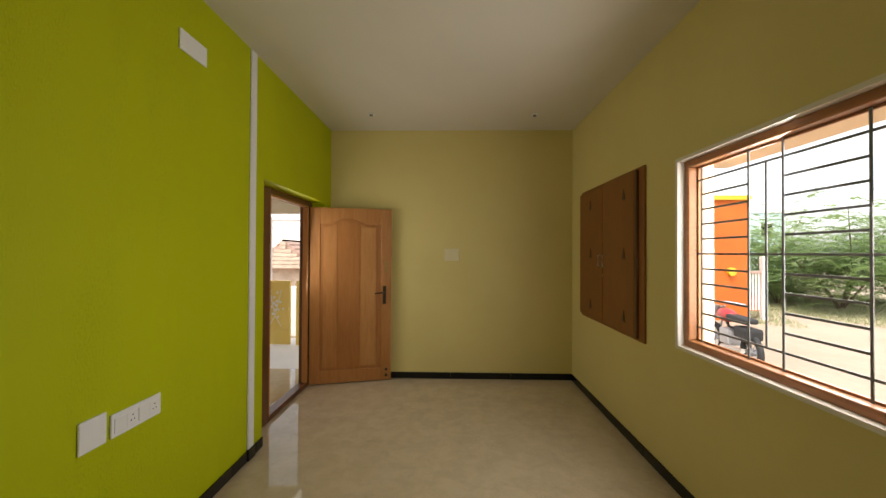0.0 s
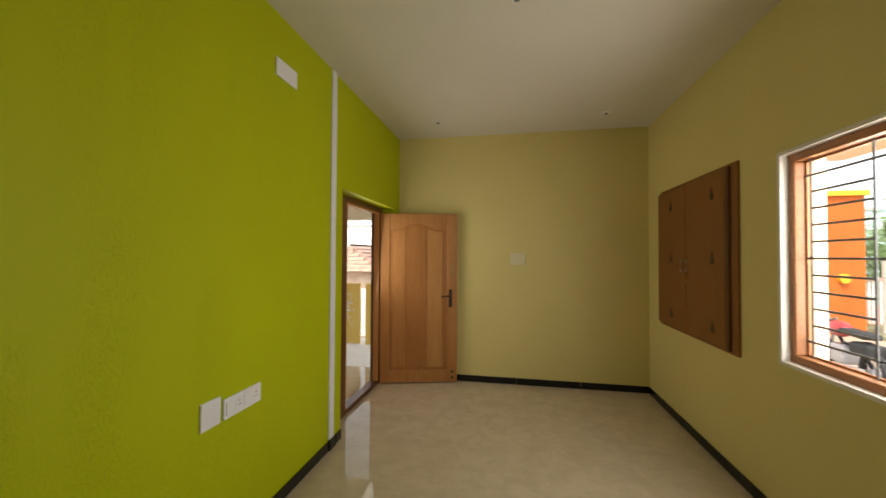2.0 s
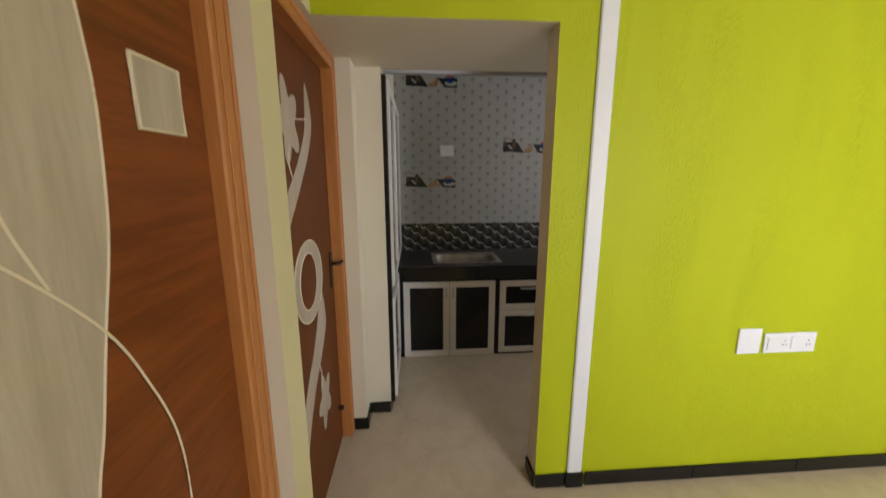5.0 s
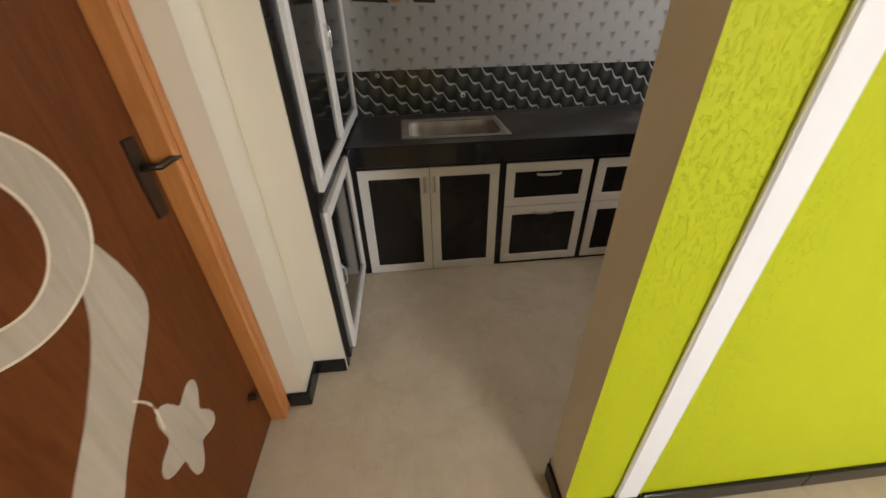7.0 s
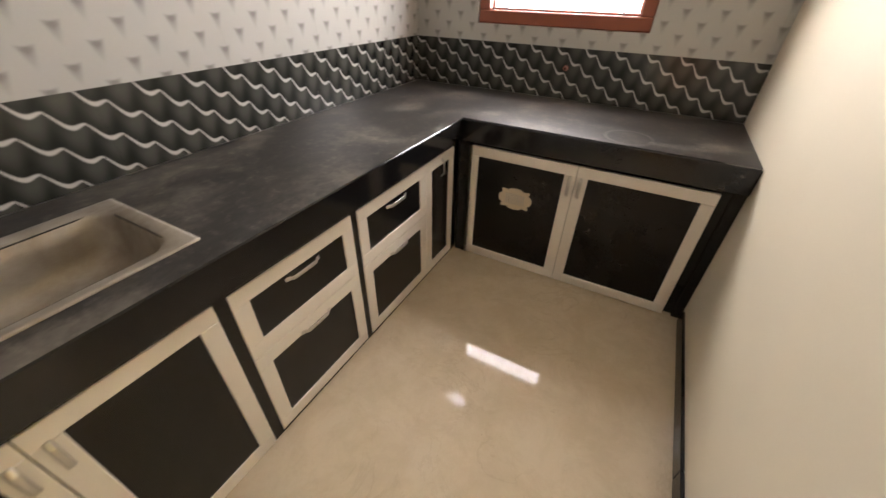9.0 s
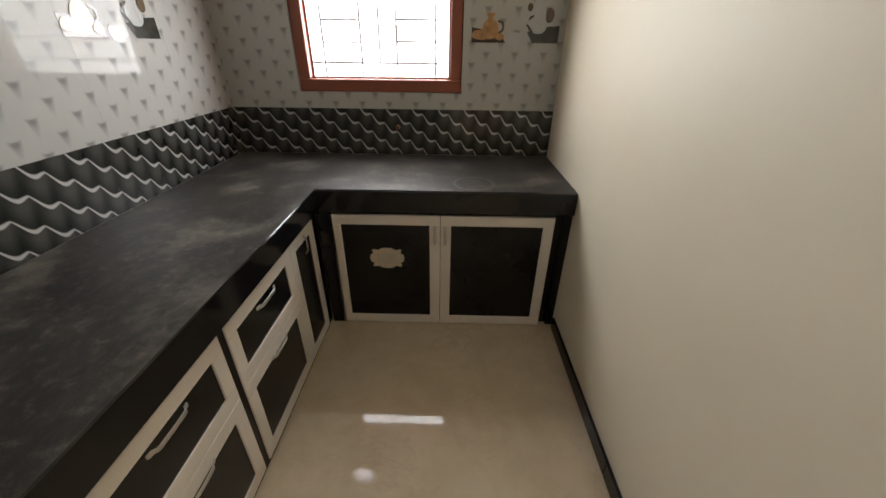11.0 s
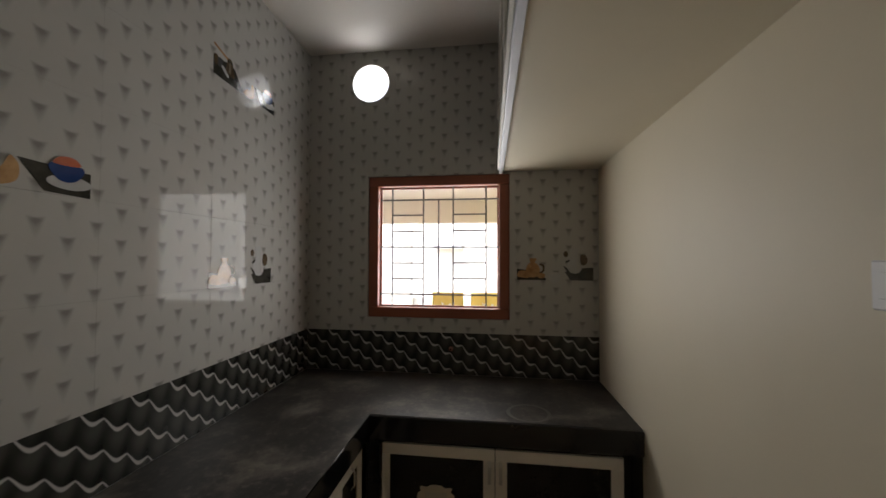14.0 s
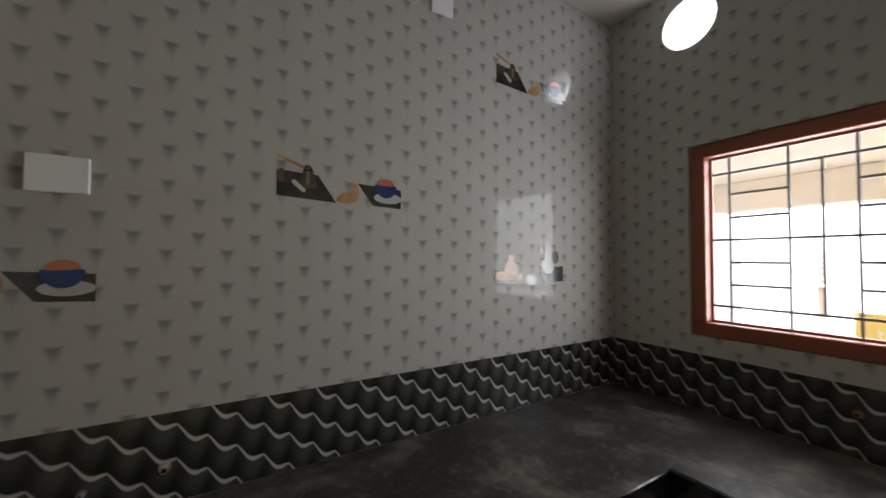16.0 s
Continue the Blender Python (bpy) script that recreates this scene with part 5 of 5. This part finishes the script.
def bush(name, label, x, y, r, h, sprays, mat, seed):
    """A feathery thorn tree: short limbs, and drooping sprays set with fine leaflets."""
    rnd = random.Random(seed)
    t = thing(name, (x, y, -0.38), label, "tree")
    b = bmesh.new()
    limbs = []
    for k in range(9):
        a = rnd.uniform(0, 6.28)
        e = Vector((x + r * 0.7 * math.cos(a), y + r * 0.7 * math.sin(a), -0.38 + h * rnd.uniform(0.35, 0.92)))
        m = Vector((x + r * 0.2 * math.cos(a + 0.4), y + r * 0.2 * math.sin(a + 0.4), -0.38 + h * 0.25))
        tube([(x, y, -0.39), m, e], 0.035 * h / 3, 6, b, 0.2)
        limbs.append((m, e))
    part("trunk", b, BARK, t)
    b = bmesh.new()
    for k in range(sprays):
        m, e = limbs[k % 9]
        c = m.lerp(e, rnd.uniform(0.1, 1.05)) + Vector((rnd.gauss(0, r * 0.2), rnd.gauss(0, r * 0.2), rnd.gauss(0, h * 0.10)))
        if c.z < -0.1:
            c.z = -0.1 + rnd.random() * 0.4
        a = rnd.uniform(0, 6.28)
        d = Vector((math.cos(a), math.sin(a), rnd.uniform(-0.1, 0.45)))
        ln = rnd.uniform(0.45, 1.05)
        side = Vector((-d.y, d.x, 0)).normalized()
        n = 13
        for i in range(n):
            f = (i + 0.5) / n
            p = c + d * ln * f - Vector((0, 0, 0.45 * ln * f * f))
            w = 0.13 * (1 - 0.55 * f) * rnd.uniform(0.7, 1.2)
            for s in (-1, 1):
                q = p + side * s * w + Vector((0, 0, -0.3 * w + rnd.uniform(-0.03, 0.03)))
                g = d * (0.035 + 0.012 * rnd.random())
                b.faces.new([b.verts.new(v) for v in (p - g * 0.3, (p + q) / 2 - g * 0.6, q, (p + q) / 2 + g * 0.6)])
    part("crown", b, mat, t)
    return t


bush("thorn_tree", "feathery green thorn tree by the sandy yard", 13.9, 12.9, 3.0, 4.0, 1500, LEAF, 3)
bush("thorn_tree", "spreading green thorn tree with fine leaves", 16.8, 13.8, 3.2, 3.8, 1300, LEAF, 5)
bush("thorn_tree", "taller green tree behind the yard", 16.2, 18.6, 2.4, 4.6, 900, LEAF, 11)
bush("thorn_tree", "low feathery thorn bush at the yard's edge", 12.6, 13.9, 1.5, 1.9, 500, LEAF, 8)
rnd = random.Random(4)
b = bmesh.new()
for k in range(20000):
    a, d = rnd.uniform(0, 1), rnd.uniform(0, 1)
    x, y = 8.5 + 10 * a, 8.2 + 9 * d
    if y < 9.6 + 1.1 * math.sin(x * 1.3) + 0.6 * math.sin(x * 3.1) - 0.25 * (x - 12):
        continue
    hgt = rnd.uniform(0.04, 0.16) * (0.3 + 1.6 * d)
    dx, dy, w = rnd.gauss(0, 0.06), rnd.gauss(0, 0.06), 0.014
    b.faces.new([b.verts.new(p) for p in ((x - w, y, -0.385), (x + w, y, -0.385), (x + dx, y + dy, -0.38 + hgt))])
tagged(part("dry_grass", b, GRASS), "dry green grass and weeds at the yard's edge", "grass", kind="stuff")


def motorbike(x, y, rz):
    t = thing("motorbike", (x, y, -0.38), "parked dark motorbike with a red tank on the sand", "motorbike", rz=rz)
    for cx in (-0.62, 0.62):
        b = bmesh.new()
        n = 28
        ring = [[b.verts.new((cx + (0.25 + 0.05 * math.cos(v)) * math.cos(2 * math.pi * k / n), 0.05 * math.sin(v), 0.30 + (0.25 + 0.05 * math.cos(v)) * math.sin(2 * math.pi * k / n))) for v in np.linspace(0, 2 * math.pi, 8, endpoint=False)] for k in range(n)]
        for k in range(n):
            for v in range(8):
                b.faces.new((ring[k][v], ring[(k + 1) % n][v], ring[(k + 1) % n][(v + 1) % 8], ring[k][(v + 1) % 8]))
        w = part("wheel", b, RUBBER, t, smooth=True, local=True)
        part("hub", disc((cx, 0, 0.30), (0, 1, 0), 0.06, 0.10, 16), ALU, w, local=True)
        for k in range(6):
            a = math.pi * k / 6
            part("spoke", tube([(cx - 0.21 * math.cos(a), 0, 0.30 - 0.21 * math.sin(a)), (cx + 0.21 * math.cos(a), 0, 0.30 + 0.21 * math.sin(a))], 0.008, 5), ALU, w, local=True)
    b = bmesh.new()
    bmesh.ops.create_uvsphere(b, u_segments=16, v_segments=10, radius=1)
    b.transform(Matrix.Translation((0.18, 0, 0.80)) @ Matrix.Diagonal((0.27, 0.13, 0.13, 1)))
    part("tank", b, REDPAINT, t, "glossy red fuel tank", True, True)
    part("seat", box(-0.62, 0.0, -0.11, 0.11, 0.76, 0.85, 0.04, seg=3), RUBBER, t, local=True)
    part("engine", box(-0.12, 0.22, -0.12, 0.12, 0.28, 0.58, 0.05, seg=2), ALU, t, local=True)
    part("tail_box", box(-0.72, -0.30, -0.13, 0.13, 0.50, 0.70, 0.05, seg=2), RUBBER, t, local=True)
    for s in (-0.07, 0.07):
        part("fork", tube([(0.62, s, 0.30), (0.42, s, 0.95)], 0.02, 8), ALU, t, local=True)
    part("handlebar", tube([(0.30, -0.36, 0.98), (0.40, -0.12, 1.02), (0.40, 0.12, 1.02), (0.30, 0.36, 0.98)], 0.014, 8), ALU, t, local=True)
    part("headlamp", disc((0.52, 0, 0.86), (1, 0, 0.1), 0.09, 0.12, 18), CHROME, t, local=True)
    part("exhaust", tube([(0.05, 0.14, 0.25), (-0.7, 0.17, 0.33)], 0.04, 10), CHROME, t, local=True)
    part("frame", tube([(0.42, 0, 0.9), (0.1, 0, 0.6), (-0.4, 0, 0.6), (-0.62, 0, 0.30)], 0.025, 8), RUBBER, t, local=True)
    part("stand", tube([(-0.05, 0.08, 0.25), (-0.1, 0.22, 0.0)], 0.012, 6), RUBBER, t, local=True)


motorbike(5.32, 6.5, 78)

rail = thing("yard_gate", (8.95, 10.75, -0.38), "small brown slatted gate beside the orange house", "gate")
for k in range(7):
    part("slat", box(8.76 + k * 0.085, 8.80 + k * 0.085, 10.74, 10.77, -0.1, 1.05, 0.004), WHITEWALL, rail)
for z in (-0.12, 0.12):
    part("panel", box(8.74, 9.34, 10.775, 10.80, z, z + 0.22, 0.004), ORANGE, rail)
part("rail", box(8.74, 9.34, 10.70, 10.738, 1.0, 1.07, 0.004), CLAY, rail)
part("post", box(9.36, 9.50, 10.68, 10.82, -0.38, 1.5, 0.008), WHITEWALL, rail)

# ---- tile pieces, last ----
wk, ww = bpy.data.objects["wall_kitchen_back"], bpy.data.objects["wall_kitchen_window"]
Z_ROWS = [1.122, 1.486, 1.82, 2.154, 2.488, 2.822, KC]
cover(wk, "y", steps(1.885, 0.4985, -0.66, KN), [0.842, 1.122], WAVE_Y, "wave_tile", KB)
cover(wk, "y", steps(1.885, 0.4985, -1.24, KN), Z_ROWS, TILE_Y, "wall_tile", KB)
cover(ww, "x", steps(-1.508, 0.4985, KB, KR), [0.842, 1.122], WAVE_X, "wave_tile", KN + 0.008)
cover(ww, "x", steps(-1.508, 0.4985, KB, KR), Z_ROWS, TILE_X, "wall_tile", KN + 0.008, [(-3.037, -2.050, 1.216, 2.207), (VX - 0.18, VX + 0.18, VZ - 0.18, VZ + 0.18), (-2.100, KR, 2.219, KC)])
vt2 = part("vent_tile", ring_plate(VX, VZ, 0.1795, VR, KN, KN + 0.0035), TILE_X, ww)
